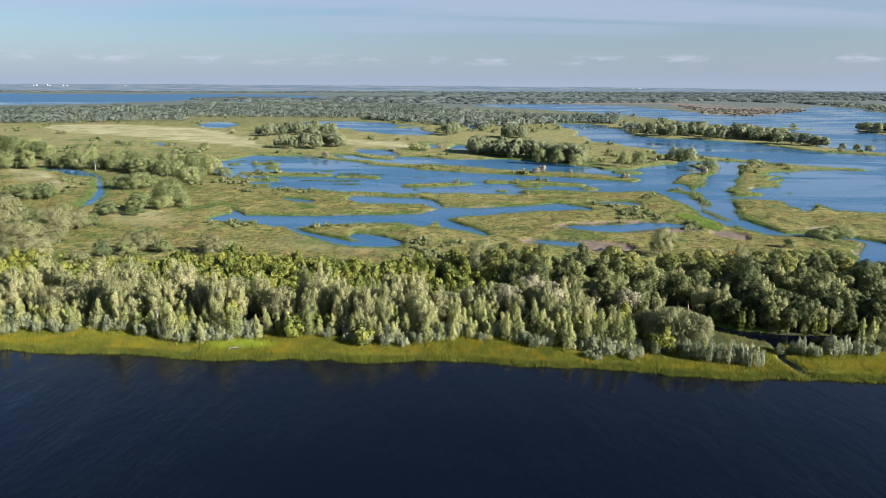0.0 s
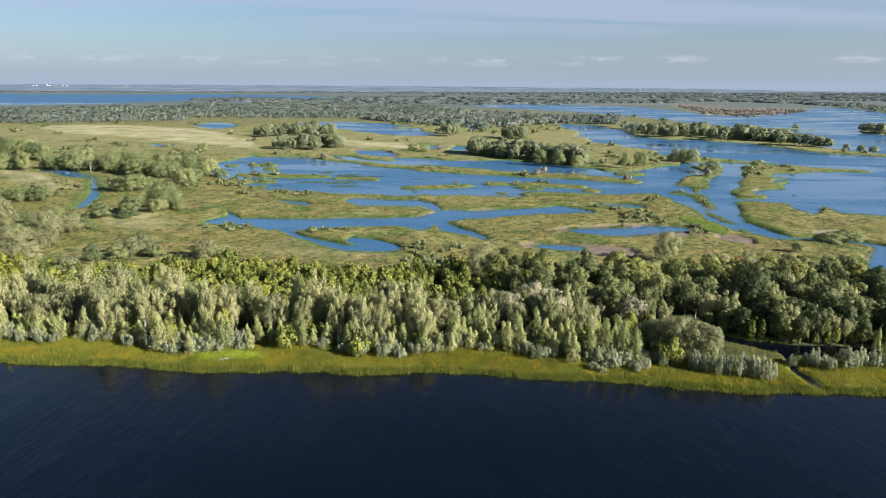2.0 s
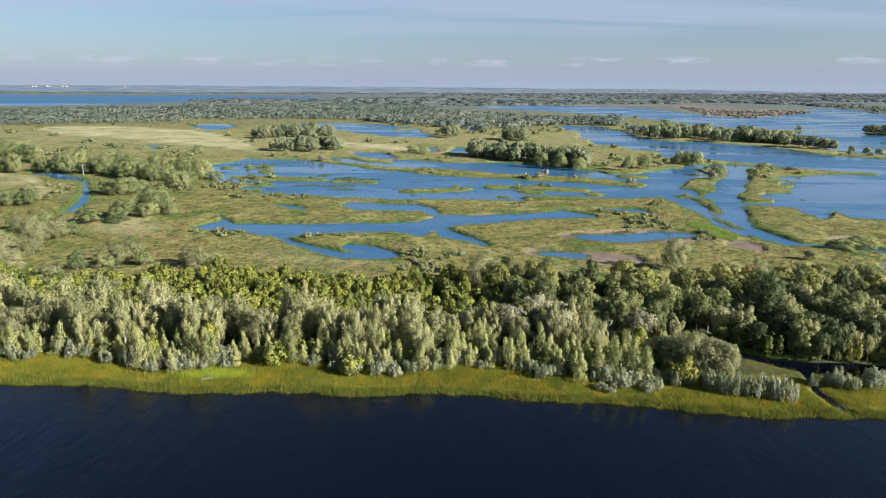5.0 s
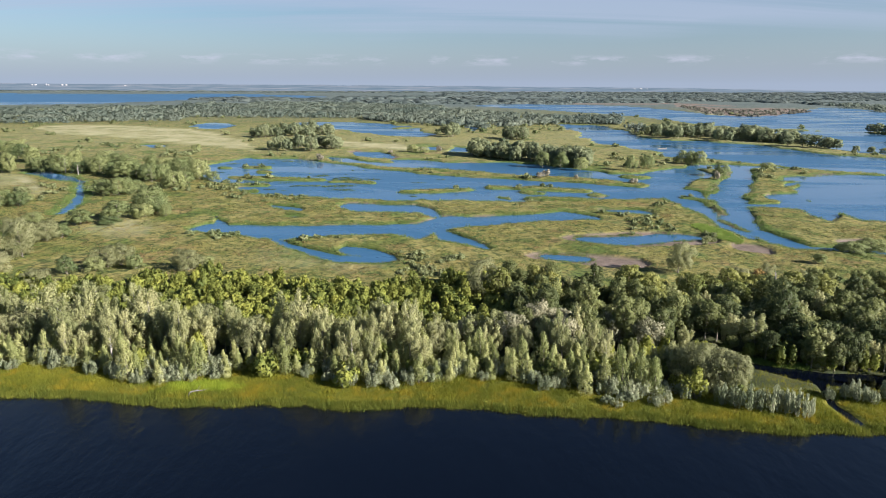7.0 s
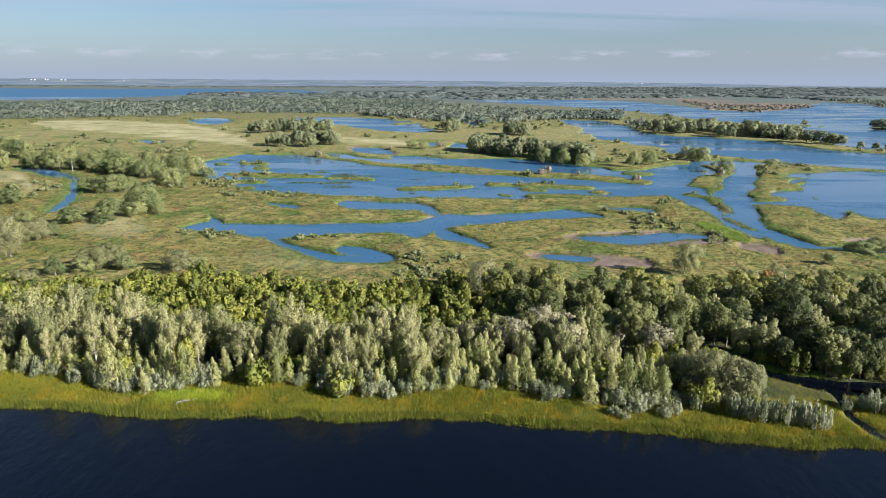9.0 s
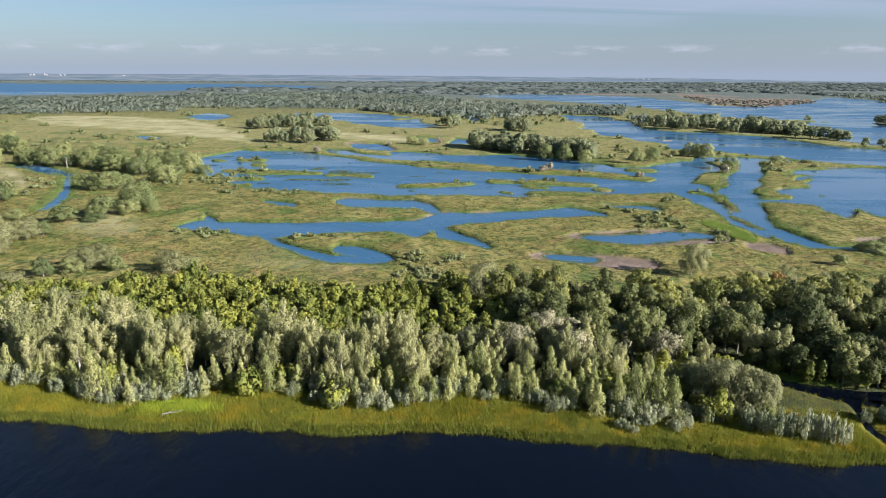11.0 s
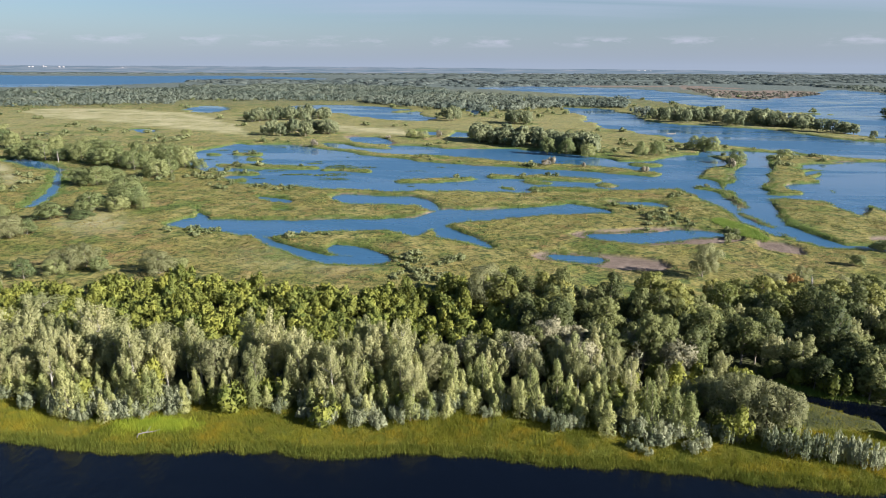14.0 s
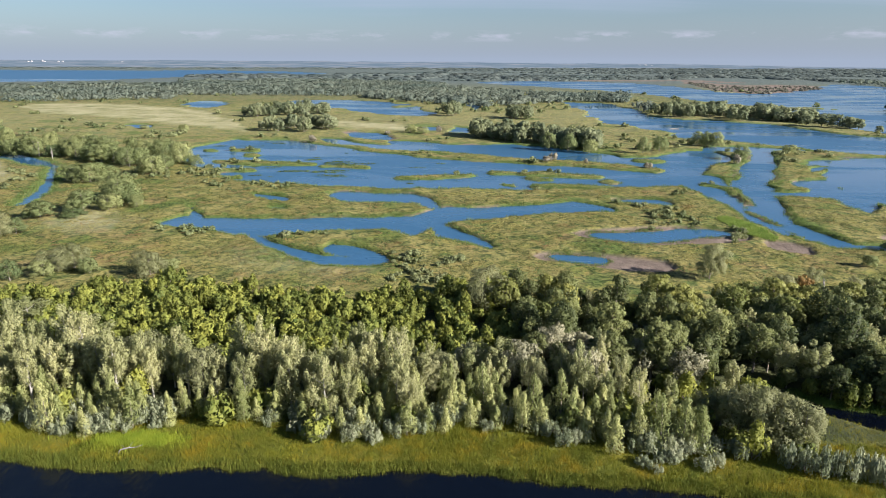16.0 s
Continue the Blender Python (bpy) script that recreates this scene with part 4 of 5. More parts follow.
# willows and alders along the stream and round the bays, height and width of each as it stands
STREAM_ROW = [(-309, 447, 12.2, 13.6), (-304, 450, 9.5, 11.3), (-297, 447, 6.3, 7.2), (-283, 456, 6.8, 6.5), (-377, 549, 14.3, 16.6), (-367, 545, 13.7, 16.5), (-362, 549, 11.9, 14.6),
              (-356, 554, 12.5, 16.7), (-323, 512, 12.5, 11.8), (-313, 505, 11.5, 10.8), (-275, 453, 10.4, 12.2), (-266, 450, 9.9, 11.3), (-243, 445, 7.5, 11.1), (-249, 491, 10.3, 14.9),
              (-235, 480, 9.7, 14.6), (-225, 474, 7.9, 12.7), (-325, 446, 11.4, 14.4), (-383, 536, 14.0, 19.0), (-395, 560, 12.0, 15.0), (-340, 530, 11.0, 14.0)]
PALE_ROW = [(-291, 447, 13.0, 9.6), (-257, 448, 12.6, 12.8), (-262, 473, 12.9, 11.8), (-239, 451, 10.4, 11.3), (-228, 442, 12.5, 13.4), (-210, 477, 8.8, 8.5), (-184, 443, 11.4, 13.5),
            (-173, 440, 11.7, 15.7), (-153, 418, 13.4, 14.2), (-177, 405, 11.6, 12.3), (-154, 382, 10.6, 13.0), (-175, 360, 9.8, 15.6), (-138, 315, 12.7, 14.9), (-217, 327, 7.8, 10.7)]
GREEN_ROW = [(-214, 431, 8.8, 11.6), (-203, 425, 10.6, 15.2), (-196, 425, 9.5, 12.2), (-186, 418, 8.6, 9.0), (-144, 416, 6.3, 8.9), (-172, 410, 9.9, 11.0), (-153, 398, 7.5, 9.3),
             (-133, 312, 7.8, 7.4), (-145, 323, 7.1, 8.2), (-145, 299, 7.8, 10.3), (-154, 285, 6.1, 9.9), (-208, 327, 6.9, 8.9), (-227, 330, 6.6, 8.4), (-170, 368, 7.0, 10.0)]
LOW_BUSHES = [(-186, 364, 7.6, 9.2), (-126, 305, 6.0, 5.0), (-147, 295, 5.0, 6.4), (-135, 299, 6.4, 8.7), (-143, 288, 3.3, 8.9), (-211, 339, 4.1, 5.5), (-149, 263, 5.7, 6.3),
              (-176, 288, 4.9, 7.3), (-119, 214, 5.8, 5.2), (-112, 218, 4.9, 6.0), (-100, 220, 4.3, 5.3), (-78, 222, 4.0, 5.7), (150, 245, 4.2, 10.4), (159, 247, 4.8, 10.4), (129, 228, 3.3, 3.9)]
NEAR_WEST = [(-146, 234, 13.4, 9.9), (-174, 271, 6.1, 8.9), (-184, 263, 13.1, 13.0), (-204, 286, 9.2, 13.0), (-153, 225, 10.4, 12.1), (-170, 241, 6.6, 9.7), (-145, 202, 7.2, 7.5),
             (-154, 252, 6.7, 7.9), (-140, 211, 7.3, 8.6), (-119, 199, 5.9, 8.2), (-234, 317, 7.5, 11.5), (-188, 254, 9.7, 11.7), (-165, 219, 10.6, 10.1), (-152, 258, 8.2, 9.9),
             (-110, 222, 7.3, 9.4), (-107, 225, 7.2, 7.5), (-82, 219, 6.8, 8.9)]
ISLAND_TREES = [(99, 473, 10.0, 8.9), (133, 468, 10.7, 8.0), (148, 480, 10.2, 9.9), (184, 508, 10.3, 9.6), (190, 504, 11.1, 9.5), (195, 501, 11.4, 9.4), (188, 446, 8.3, 9.9),
                (232, 473, 5.6, 8.1), (86, 482, 11.9, 9.9), (74, 488, 12.0, 10.0), (-16, 578, 6.3, 8.9), (-27, 587, 6.4, 10.1), (-220, 591, 5.9, 8.1), (377, 641, 10.1, 11.0)]
stand(alders, STREAM_ROW[::2] + GREEN_ROW + LOW_BUSHES[::2], rng)
stand(willows, STREAM_ROW[1::2] + PALE_ROW + LOW_BUSHES[1::2] + ISLAND_TREES, rng)
stand(bank, NEAR_WEST, rng)
# silvery trees and shrubs where the creek comes out of the wood
CREEK_TREES = [(81, 149, 7.5, 3.4), (84, 148, 8.5, 4.8), (97, 157, 9.9, 5.1), (93, 147, 6.6, 2.8), (96, 146, 6.3, 3.4), (100, 148, 6.2, 2.8), (72, 155, 9.3, 5.9), (13, 157, 9.5, 5.0),
               (-69, 166, 10.1, 7.0), (-91, 159, 14.2, 8.0), (-92, 180, 7.9, 7.8), (-66, 153, 10.7, 6.4)]
CREEK_POLES = [(96, 135.5, 7.9, 2.4), (98, 135.2, 7.3, 2.7), (101, 135, 7.2, 2.7), (103, 135.5, 7.6, 2.9), (106, 135, 7.0, 2.6), (109, 134.5, 7.4, 2.6)]
CREEK_SHRUBS = [(55, 131, 4.5, 2.8), (57, 130, 4.4, 2.5), (59, 129.4, 4.9, 3.0), (61, 129, 4.4, 2.7), (63, 128.2, 5.5, 2.5), (65, 127.6, 5.1, 3.0), (67, 127, 5.6, 2.7), (69, 126.4, 4.0, 2.0),
                (77, 134, 2.8, 1.8), (80, 134, 3.1, 2.3), (82, 133, 4.4, 2.8), (84, 132, 3.1, 2.6), (88, 132, 5.2, 3.8), (91, 133, 4.4, 2.8), (94, 133, 3.9, 2.8), (97, 132, 3.0, 2.3)]
stand(ashes, [(344, 657, 10.9, 11.3), (352, 645, 12.0, 12.2), (360, 635, 11.7, 12.0), (368, 629, 11.0, 10.8), (373, 624, 9.3, 8.6), (379, 604, 6.0, 6.2), (386, 595, 5.9, 6.6), (392, 585, 5.8, 7.5)], rng)
stand(ashes, [(547, 842, 10, 11), (552, 834, 12, 12), (558, 826, 11, 12), (556, 815, 11, 12), (564, 812, 12, 13), (568, 800, 11, 12), (576, 796, 12, 13), (574, 786, 11, 12), (584, 780, 12, 13), (590, 790, 12, 13)], rng)
stand(poplars, CREEK_TREES, rng)
stand(young, CREEK_POLES, rng)
# Mostly unseen poplars further along the bank, added to shade the creek side.
planted(poplars, spaced(rng, 108, 160, lambda x: shore(x) + 11, lambda x: shore(x) + 26, 4.2, 0.85), rng, 0.8, 1.15)
stand(shrubs, [(33, 131.5, 1.9, 2.3), (36, 132.5, 1.7, 2.3), (38, 132.6, 2.0, 2.7), (42, 131, 1.9, 2.6), (44, 131.6, 2.2, 2.3), (34.5, 130, 1.4, 1.6), (-62, 141, 1.6, 2.2), (-58, 141.5, 1.8, 2.4)], rng)
stand(shrubs, CREEK_SHRUBS, rng)
stand(bank, [(53, 138, 9.6, 6.1), (59, 135, 8.4, 5.2)], rng)
planted(willows, light[:300], rng, 0.75, 1.25)
planted(alders, dark[:300], rng, 0.75, 1.2)
planted(ashes, grove[:300], rng, 0.8, 1.25)
spots = light[300:] + dark[300:] + grove[300:]

dusty = [plant("dusty_bush", "dusty pink-brown dry bush on a reed island", "bush", "dry island bushes",
               4.5 + 0.8 * i, 5.0, "bush", DUSTY, 420, 0.6, 700 + i) for i in range(3)]
planted(dusty, [(64, 431, 1.0), (69, 436, 1.1), (86, 424, 0.6), (118, 409, 1.0), (-113, 521, 1.4), (-104, 522, 1.5), (-97, 523, 1.3), (-3, 590, 1.0), (-45, 577, 0.8), (30, 592, 1.0), (176, 424, 1.1)], rng, 0.9, 1.1)
rusty = [plant("rusty_bush", "rust-coloured bush among the marsh scrub", "bush", "rusty bushes", 4.0, 3.6, "bush", RUST, 420, 0.5, 720)]
planted(rusty, [(100, 210, 1.0), (-12, 143, 0.6), (47, 143, 0.8)], rng, 0.9, 1.1)

def with_core(leaves, lobes, rng):
    """Adds the lumpy leafy mass inside a far tree's outer sprays."""
    octa = np.array([(1, 0, 0), (0, 1, 0), (-1, 0, 0), (0, -1, 0), (0, 0, 1), (0, 0, -1)], float)
    vs, fs = list(octa), []
    for i in range(4):
        for top in (4, 5):
            p, q = (i, (i + 1) % 4) if top == 4 else ((i + 1) % 4, i)
            k = len(vs)
            for c, d in ((p, q), (q, top), (top, p)):
                m = octa[c] + octa[d]
                vs.append(m / np.linalg.norm(m))
            fs += [(p, k, k + 2), (k, q, k + 1), (k + 2, k + 1, top), (k, k + 1, k + 2)]
    ball, fs = np.array(vs), np.array(fs)
    v, f, s = leaves
    for x, y, z, rx, ry, rz in lobes:
        lump = ball * (0.90 + 0.14 * rng.normal(size=(len(ball), 1)))
        f = np.concatenate([f, fs + len(v)])
        v = np.concatenate([v, lump * (rx, ry, rz) + (x, y, z)])
        s = np.concatenate([s, ball])
    return v, f, s


def skyward(models):
    """Far crowns take their light from above as much as from the side."""
    out = []
    for v, f, s in models:
        s = s + np.array((0, 0, 1.3))
        out.append((v, f, s / np.linalg.norm(s, axis=1)[:, None]))
    return out


tuft_rng = np.random.default_rng(9)
far_models = []
for i in range(4):
    lob = [(tuft_rng.normal() * 2.4, tuft_rng.normal() * 2.4, 2.0 + 2 * tuft_rng.random(), *(1.7 + 1.6 * tuft_rng.random(2)), 1.6 + 1.5 * tuft_rng.random()) for _ in range(3)]
    far_models.append(with_core(sprays(tuft_rng, lob, 34, 1.5, 0.35, 0.7, 0.0, 0.35, 1.0), [(a, b, c, 0.8 * d, 0.8 * e, 0.8 * f) for a, b, c, d, e, f in lob[:1]], tuft_rng))
if len(spare):
    clumps = [sprays(tuft_rng, bush_lobes(tuft_rng, 4.6, 4.4), 420, 0.6, 0.45, 0.3, 0.25) for _ in range(4)]
    strewn("thicket", "dense yellow-green thicket between the poplars and the marsh", "thicket", clumps, spare[:, 0], spare[:, 1], 0.75 + 0.5 * rng.random(len(spare)), THICKET, rng)
rest = np.array(spots) if spots else np.zeros((0, 3))
xs, ys, ks = [rest[:, 0]], [rest[:, 1]], [rest[:, 2]]
for spine, gap, tall in FAR:
    x, y = in_band(rng, spine, gap)
    xs.append(x), ys.append(y), ks.append(np.full(len(x), tall / 9.0))
x, y, k = np.concatenate(xs), np.concatenate(ys), np.concatenate(ks)
z, land = settle(x, y)
keep = (land > 3) & (y < 4880) & (ripple(x, y, 170.0, 41) > -0.25 - 0.3 * (y < 1800))
x, y, k, z = x[keep], y[keep], k[keep] * (0.45 + 1.15 * rng.random(keep.sum()) ** 1.4), z[keep]
n = y < 1900
strewn("far_woods", "grey-green woods spread over the distant plain, haze painted in", "woods", skyward(far_models), x[n], y[n], k[n], HAZED_WOODS, rng, 0.3, z[n], np.clip(y[n] / 1300.0, 1.0, 2.6))
plain_models = [with_core(sprays(tuft_rng, [(0, 0, 0.6, 5.5, 5.5, 5.4), (4, 3, 0.5, 4, 4, 4.6)], 16, 3.0, 0.16, 0.9, 0.0, 0.35, 1.0), [(0, 0, 0.6, 5.5, 5.5, 5.4)], tuft_rng) for _ in range(4)]
n = ~n
strewn("horizon_woods", "woods of the plain towards the horizon, blue-grey haze painted in", "woods", skyward(plain_models), x[n], y[n], k[n], HAZED_HORIZON, rng, 0.3, z[n], np.clip(y[n] / 800.0, 1.0, 4.5))


# dry scrub on the sandy island of the upper reach
x, y = in_band(rng, [(650, 1790, 60), (600, 1500, 150), (628, 1400, 170), (705, 1430, 165), (800, 1490, 110), (833, 1490, 30)], 16)
z, land = settle(x, y)
keep = land > 4
scrub = [sprays(tuft_rng, bush_lobes(tuft_rng, 2.6, 7.0), 26, 2.2, 0.3, 0.6, 0.0, 0.4) for _ in range(4)]
strewn("island_scrub", "dusty grey-brown scrub on the sandy island", "scrub", scrub, x[keep], y[keep], 0.6 + 0.8 * rng.random(keep.sum()), HEATHER, rng, 0.2, z[keep])


# ---- reeds, sedge ----
def tuft(rng, blades, tall, wide):
    """A tuft of narrow leaning blades."""
    v, f = [], []
    for i in range(blades):
        a, r = rng.random() * 6.283, wide * rng.random() ** 0.5
        foot = np.array((r * np.cos(a), r * np.sin(a), 0.0))
        lean = rng.normal(size=2) * 0.16 * tall
        tip = foot + (lean[0], lean[1], tall * (0.7 + 0.5 * rng.random()))
        b = rng.random() * 6.283
        side = np.array((np.cos(b), np.sin(b), 0)) * tall * 0.055
        v += [foot - side, foot + side, tip]
        f.append((3 * i, 3 * i + 1, 3 * i + 2))
    return np.array(v), np.array(f)


reeds = [tuft(tuft_rng, 6, 0.62, 0.6) for _ in range(5)]
n = 46000
x = -125 + 235 * rng.random(n)
y = shore(x) + 1.0 + 14.0 * rng.random(n)
z, land = settle(x, y)
keep = (land > 0.8) & (ripple(x, y, 4.0, 61) > -0.55)
strewn("reed_bed", "golden and olive reeds along the river's edge", "reeds", reeds, x[keep], y[keep],
       0.65 + 0.5 * rng.random(keep.sum()) + 0.35 * np.clip(ripple(x[keep], y[keep], 6.0, 62), -1, 1), REED, rng, 0.1, z[keep])

# taller green reeds stand in the shallows at its rim
tall_reeds = [tuft(tuft_rng, 9, 0.8, 0.5) for _ in range(5)]
n = 12000
x = -125 + 235 * rng.random(n)
y = shore(x) - 1.6 + 4.2 * rng.random(n)
z, land = settle(x, y)
keep = (land > -0.7) & (land < 1.7)
strewn("rim_reeds", "tall olive-green reeds standing at the river's rim", "reeds", tall_reeds, x[keep], y[keep], 0.6 + 0.7 * rng.random(keep.sum()), RIM, rng, 0.1, z[keep])

n = 1300
x, y = -48 + 3.4 * rng.normal(size=n), 137.6 + 1.0 * rng.normal(size=n)
strewn("young_reeds", "patch of bright lime-green young reeds by the bank", "reeds", reeds, x, y, 1.05 + 0.4 * rng.random(n), SPROUT, rng, 0.05)

sedges = [tuft(tuft_rng, 7, 0.75, 0.9) for _ in range(5)]
hummocks = [sprays(tuft_rng, [(0, 0, 0.0, 1.4, 1.1, 0.14), (0.7, 0.5, 0.0, 0.8, 0.8, 0.22)], 6, 0.42, 0.25, 1.2, 0.3) for _ in range(8)]
n = 100000
fan = -0.78 + 1.56 * rng.random(n)
y = 188 / (1 - 0.60 * rng.random(n))
x = fan * y
z, land = settle(x, y)
_, dry, mud = lay(x, y)
keep = (land > 0.2) & (mud < 0.3) & (ripple(x, y, 9.0, 33) + 0.6 * ripple(x, y, 34.0, 34) > -0.22)
strewn("marsh_sedge", "tufts of olive and straw-coloured sedge over the marsh", "sedge", skyward(hummocks), x[keep], y[keep],
       (0.5 + 0.8 * rng.random(keep.sum()) ** 1.5) * np.clip(y[keep] / 260, 0.8, 1.25), SEDGE, rng, 0.1, z[keep])

n = 5200
x, y = 58 + 62 * rng.random(n), 133 + 26 * rng.random(n)
z, land = settle(x, y)
keep = (land > 0.1) & (np.hypot((x - 84) / 24.0, (y - 142) / 8.0) < 1.3)
strewn("creek_grass", "olive and golden grass on the banks of the small creek", "grass", reeds, x[keep], y[keep], 0.5 + 0.5 * rng.random(keep.sum()), REED, rng, 0.1, z[keep])

# green reeds fringe every pool and channel
n = 220000
fan = -0.78 + 1.56 * rng.random(n)
y = 190 / (1 - 0.68 * rng.random(n))
x = fan * y
z, land = settle(x, y)
clump = ripple(x, y, 5.0, 36)
keep = (land > -0.7) & (land < 2.8) & (clump > -0.35)
strewn("water_reeds", "green reeds fringing the marsh channels", "reeds", sedges, x[keep], y[keep],
       (0.65 + 0.5 * rng.random(keep.sum()) + 0.7 * np.clip(clump[keep], 0, 1)) * np.clip(y[keep] / 260, 0.8, 1.3), FRINGE, rng, 0.1, z[keep])

# water weed afloat in thin mats off the lake's western shore
n = 60000
fan = -0.42 + 0.95 * rng.random(n)
y = 335 + 190 * rng.random(n)
x = fan * y
_, land = settle(x, y)
mat_at = ripple(x * 0.35, y, 7.0, 71) + 0.5 * ripple(x, y, 60.0, 72) - 0.25 * (fan > -0.1)
keep = (land < -1.0) & (mat_at > 0.52)
weed = [sprays(tuft_rng, [(0, 0, 0.0, 1.3, 1.3, 0.10)], 6, 0.6, 0.15, 1.5, 0.0) for _ in range(4)]
strewn("water_weed", "thin floating mats of green water weed", "weed", weed, x[keep], y[keep], 0.6 + 0.8 * rng.random(keep.sum()), FRINGE, rng, 0.0, np.zeros(keep.sum()))

# a lush green stand on the marsh between the channel and the mud
n = 2600
u, v = 2 * rng.random(n) - 1, 2 * rng.random(n) - 1
x, y = 113.5 + 5 * u + 1.5 * v, 275 - 18 * v + 2 * u
z, land = settle(x, y)
keep = (land > 0.2) & (u * u + v * v < 1.0 + 0.5 * ripple(x, y, 8.0, 37))
strewn("lush_reeds", "stand of fresh green reeds beside the mud flats", "reeds", sedges, x[keep], y[keep], 0.7 + 0.7 * rng.random(keep.sum()), LUSH, rng, 0.1, z[keep])

# fresh grass on the creek's far bank
n = 900
u = rng.random(n)
x, y = 67.5 + 13 * u + 0.5 * rng.normal(size=n), np.interp(u, [0, 0.35, 1], [154.5, 150.2, 147.6]) + 0.9 * rng.normal(size=n)
z, land = settle(x, y)
keep = land > 0.2
strewn("bank_grass", "bright green grass on the far bank of the creek", "grass", sedges, x[keep], y[keep], 0.6 + 0.5 * rng.random(keep.sum()), LUSH, rng, 0.1, z[keep])

# low scrub dotted over the marsh
scrub = [sprays(tuft_rng, bush_lobes(tuft_rng, 1.9, 3.0), 60, 0.75, 0.45, 0.4) for _ in range(5)]
n = 8000
fan = -0.78 + 1.5 * rng.random(n)
y = 195 / (1 - 0.86 * rng.random(n))
x = fan * y
z, land = settle(x, y)
patch = ripple(x, y, 45.0, 31)
_, dry, _ = lay(x, y)
keep = (land > 2.5) & (patch > 0.12 + 0.12 * (y < 330)) & (dry < 0.25) & (rng.random(n) < np.where(y > 450, 0.55, 1.0))
strewn("marsh_scrub", "low grey-green scrub dotted over the marsh", "scrub", scrub, x[keep], y[keep],
       (0.5 + 0.9 * rng.random(keep.sum())) * np.clip(y[keep] / 350, 0.8, 2.4), UNDER, rng, 0.15, z[keep])


# ---- far off: a town on the hills, driftwood, dead trees ----
def box_mesh(name, w, dp, h, mat, z0=0.0, ridge=0.0):
    """A block with bevelled edges, or a pitched roof where ridge is given."""
    bm = bmesh.new()
    if ridge:
        pts = [(-w, -dp, z0), (w, -dp, z0), (w, dp, z0), (-w, dp, z0), (-w, 0, z0 + ridge), (w, 0, z0 + ridge)]
        vs = [bm.verts.new(p) for p in pts]
        for f in ((0, 1, 5, 4), (2, 3, 4, 5), (0, 4, 3), (1, 2, 5), (3, 2, 1, 0)):
            bm.faces.new([vs[i] for i in f])
    else:
        bmesh.ops.create_cube(bm, size=1.0, matrix=Matrix.Translation((0, 0, z0 + h / 2)) @ Matrix.Diagonal((2 * w, 2 * dp, h, 1)))
        bmesh.ops.bevel(bm, geom=bm.edges[:], offset=0.15, segments=1, affect="EDGES")
    me = bpy.data.meshes.new(name)
    bm.to_mesh(me)
    bm.free()
    me.materials.append(mat)
    return me


def plain_material(name, c, e, rough=0.8):
    m, add = material(name)
    n = add("ShaderNodeTexNoise", {"Vector": add("ShaderNodeTexCoord").outputs["Object"], "Scale": 1.5, "Detail": 4.0}).outputs["Fac"]
    finish(add, add("ShaderNodeBsdfPrincipled", {"Base Color": ramp(add, n, (0.3, c), (0.7, e)), "Roughness": rough}).outputs[0])
    return m


PLASTER = plain_material("white_plaster", (0.22, 0.23, 0.25), (0.28, 0.28, 0.29))
ROOFING = plain_material("grey_roofing", (0.30, 0.29, 0.28), (0.42, 0.40, 0.38))
GLASS = plain_material("dark_window", (0.05, 0.06, 0.08), (0.09, 0.10, 0.12), 0.2)
DEADWOOD = plain_material("dead_wood", (0.16, 0.15, 0.13), (0.28, 0.26, 0.23))

# far town: white blocks on the rising ground
for i, (x, w, h) in enumerate([(-3010, 9, 16), (-2985, 8, 22), (-2905, 6, 30), (-2890, 9, 16), (-2790, 9, 18), (-2760, 10, 18), (-2330, 16, 9), (1400, 18, 9), (1446, 16, 13), (1490, 12, 8)]):
    foot = tagged(new("distant_building"), "white town block far off on the hillside", "building", "far town")
    z0 = 37.0 if x < 0 else 23.0
    w, h = w * 0.45, h * 0.45
    body = new("wall", box_mesh("wall", w, 8, h, PLASTER, -6.0))
    roof = new("roof", box_mesh("roof", w * 1.04, 8.5, 0, ROOFING, h - 6.0, 3.0))
    body.parent = roof.parent = foot
    pane = box_mesh("window", w * 0.08, 0.2, h * 0.10, GLASS)
    for c in range(4):
        for r in range(2):
            win = new("window", pane)
            win.location = (w * (-0.7 + 0.47 * c), -8.05, h * (0.25 + 0.36 * r) - 6.0)
            win.parent = foot
    foot.matrix_basis = pose(x, 4800, z0, 0, 0, 8 * (i % 3 - 1))


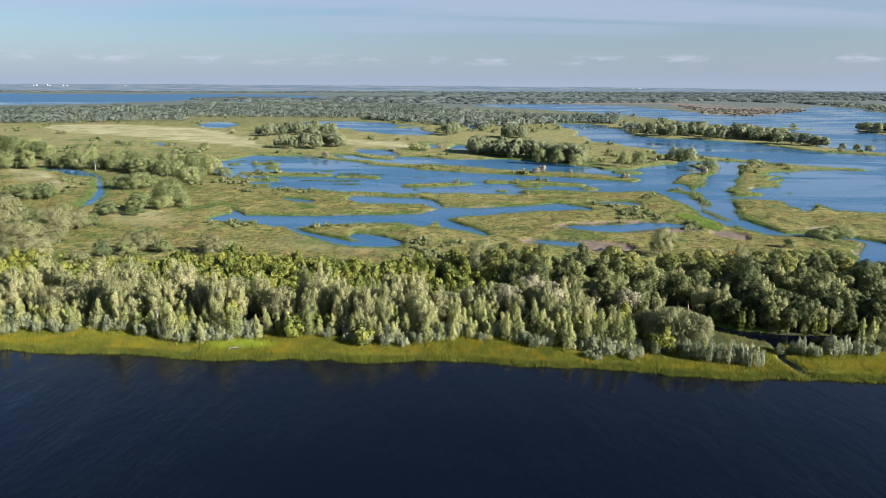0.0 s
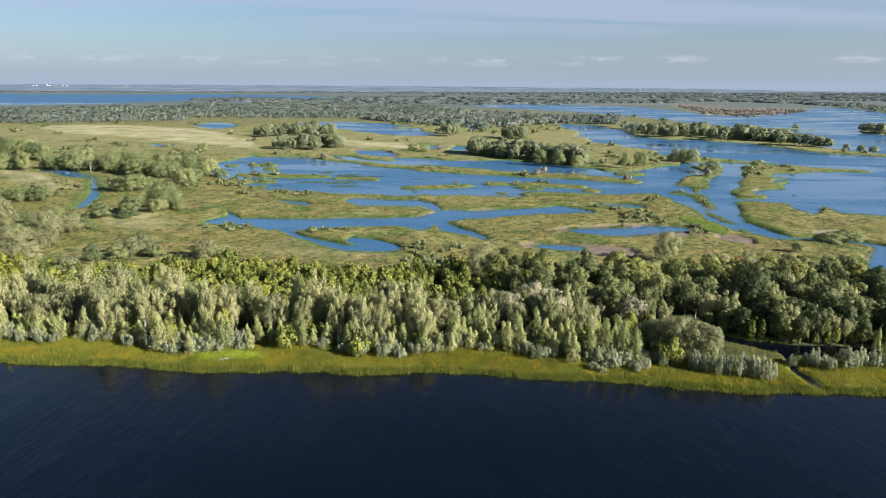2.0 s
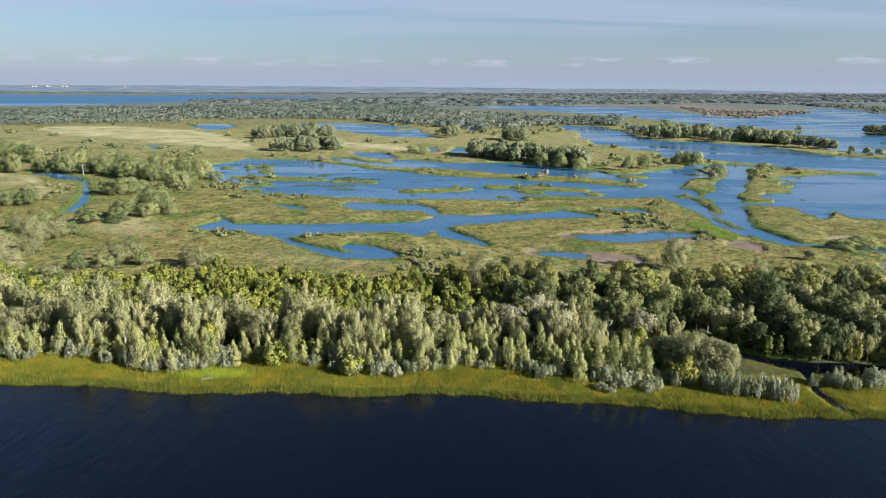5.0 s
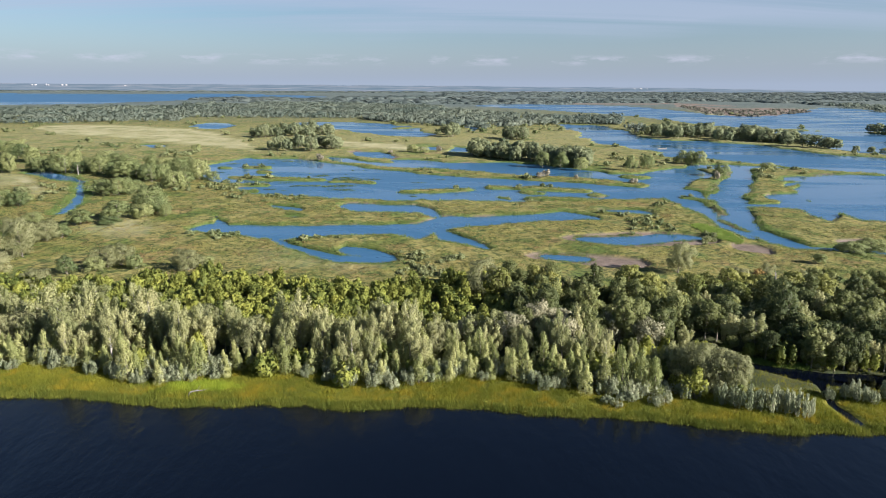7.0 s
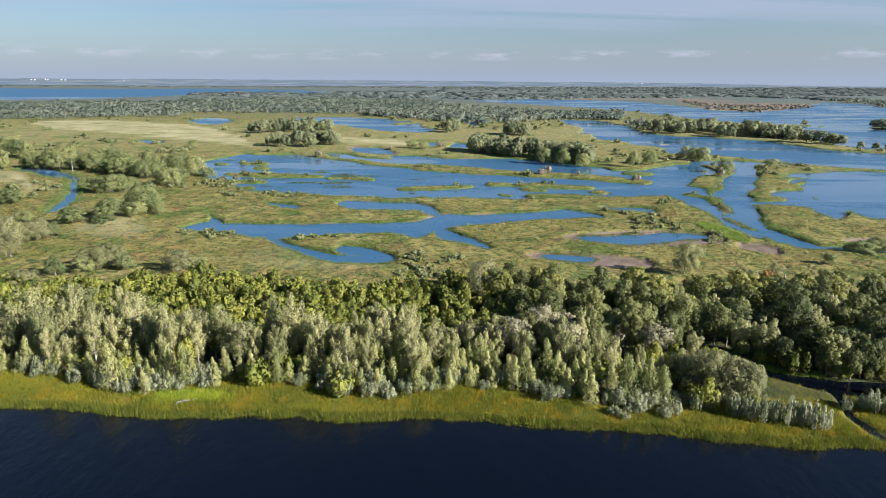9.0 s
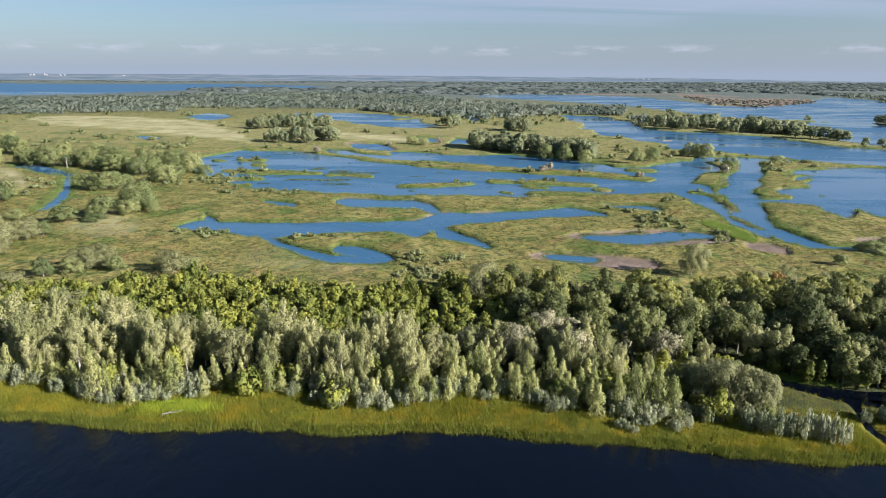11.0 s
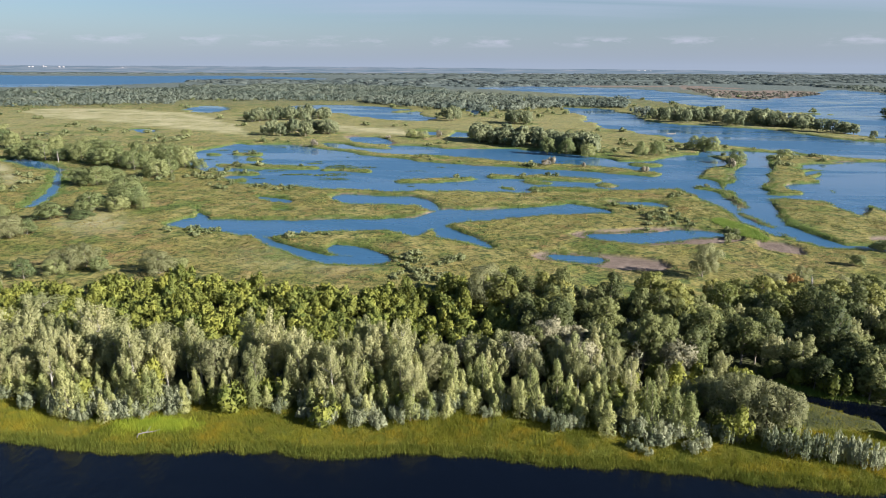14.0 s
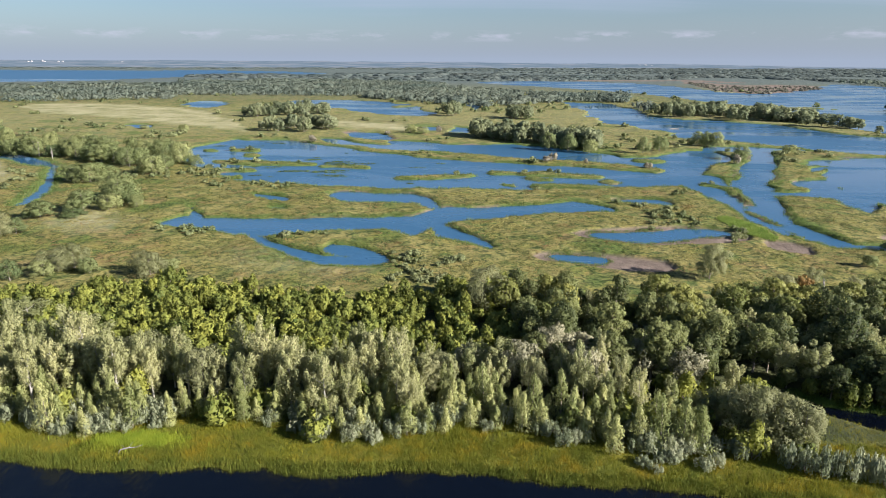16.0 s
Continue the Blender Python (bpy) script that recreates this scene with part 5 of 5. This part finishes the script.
def dead_tree(seed, tall, x, y):
    """A bare bleached trunk with a few broken limbs."""
    r = np.random.default_rng(seed)
    foot = tagged(new("dead_tree"), "bleached bare dead tree beside the stream", "tree", "dead trees")
    bole = [(0, 0, -0.3), (0.1, 0.0, tall * 0.35), (0.25, 0.1, tall * 0.7), (0.3, 0.2, tall)]
    trunk = new("trunk", mesh_of("trunk", *tube(bole, [0.34, 0.26, 0.16, 0.03], 7), None, DEADWOOD, True))
    trunk.parent = foot
    for i in range(6):
        k = 0.35 + 0.1 * i
        a = i * 2.4 + r.random()
        base = np.array((0.25 * k, 0.1 * k, tall * k))
        tip = base + np.array((np.cos(a) * 1.6, np.sin(a) * 1.6, 1.5 + r.random())) * (1.2 - 0.6 * k) * tall / 9
        limb = new("limb", mesh_of("limb", *tube([base, (base + tip) / 2 - (0, 0, 0.15), tip], [0.12, 0.08, 0.015], 5), None, DEADWOOD, True))
        limb.parent = foot
    foot.matrix_basis = pose(x, y, foot_height(x, y)[0], 0, 0, 40 * seed)


dead_tree(1, 9.5, -253, 445)
dead_tree(2, 7.0, -240, 437)
dead_tree(3, 3.6, 104, 208)

# a drifting log in the broad reach
log = tagged(new("drift_log"), "dark waterlogged log afloat in the broad reach", "log")
stem = new("trunk", mesh_of("trunk", *tube([(-4.5, 0, 0.1), (-1.5, 0.2, 0.35), (2, 0.1, 0.3), (4.5, -0.3, 0.15)], [0.25, 0.45, 0.42, 0.2], 7), None, BARK, True))
root = new("root", mesh_of("root", *tube([(3.6, -0.2, 0.2), (4.6, 0.5, 1.0), (5.0, 0.9, 1.7)], [0.25, 0.16, 0.03], 6), None, BARK, True))
stem.parent = root.parent = log
log.matrix_basis = pose(209.5, 629, 0.0, 0, 0, 8)


# a bare fallen branch lying in the reeds
branch = tagged(new("fallen_branch"), "bare grey fallen branch lying in the reeds", "branch")
for name, path, radii in (("stem", [(-2.6, 0, 1.0), (-0.8, 0.2, 1.15), (1.0, 0.0, 1.2), (2.6, 0.3, 1.5)], [0.16, 0.13, 0.09, 0.02]),
                          ("twig", [(-0.8, 0.2, 1.15), (-0.2, 0.7, 1.6), (0.3, 1.0, 2.2)], [0.08, 0.05, 0.01]),
                          ("twig", [(0.8, 0.0, 1.2), (1.4, -0.5, 1.5), (1.9, -0.8, 2.0)], [0.07, 0.05, 0.01]),
                          ("twig", [(-1.6, 0.1, 1.05), (-2.0, 0.5, 1.5), (-2.5, 0.7, 1.7)], [0.07, 0.04, 0.01]),
                          ("stub", [(-2.6, 0, 1.0), (-3.0, -0.1, 0.5), (-3.2, -0.1, -0.2)], [0.15, 0.12, 0.10])):
    bit = new(name, mesh_of(name, *tube(path, radii, 6), None, DEADWOOD, True))
    bit.parent = branch
branch.matrix_basis = pose(-47, 134.3, foot_height(-47, 134.3)[0], 0, 0, 12) @ Matrix.Diagonal((0.65, 0.65, 0.75, 1))
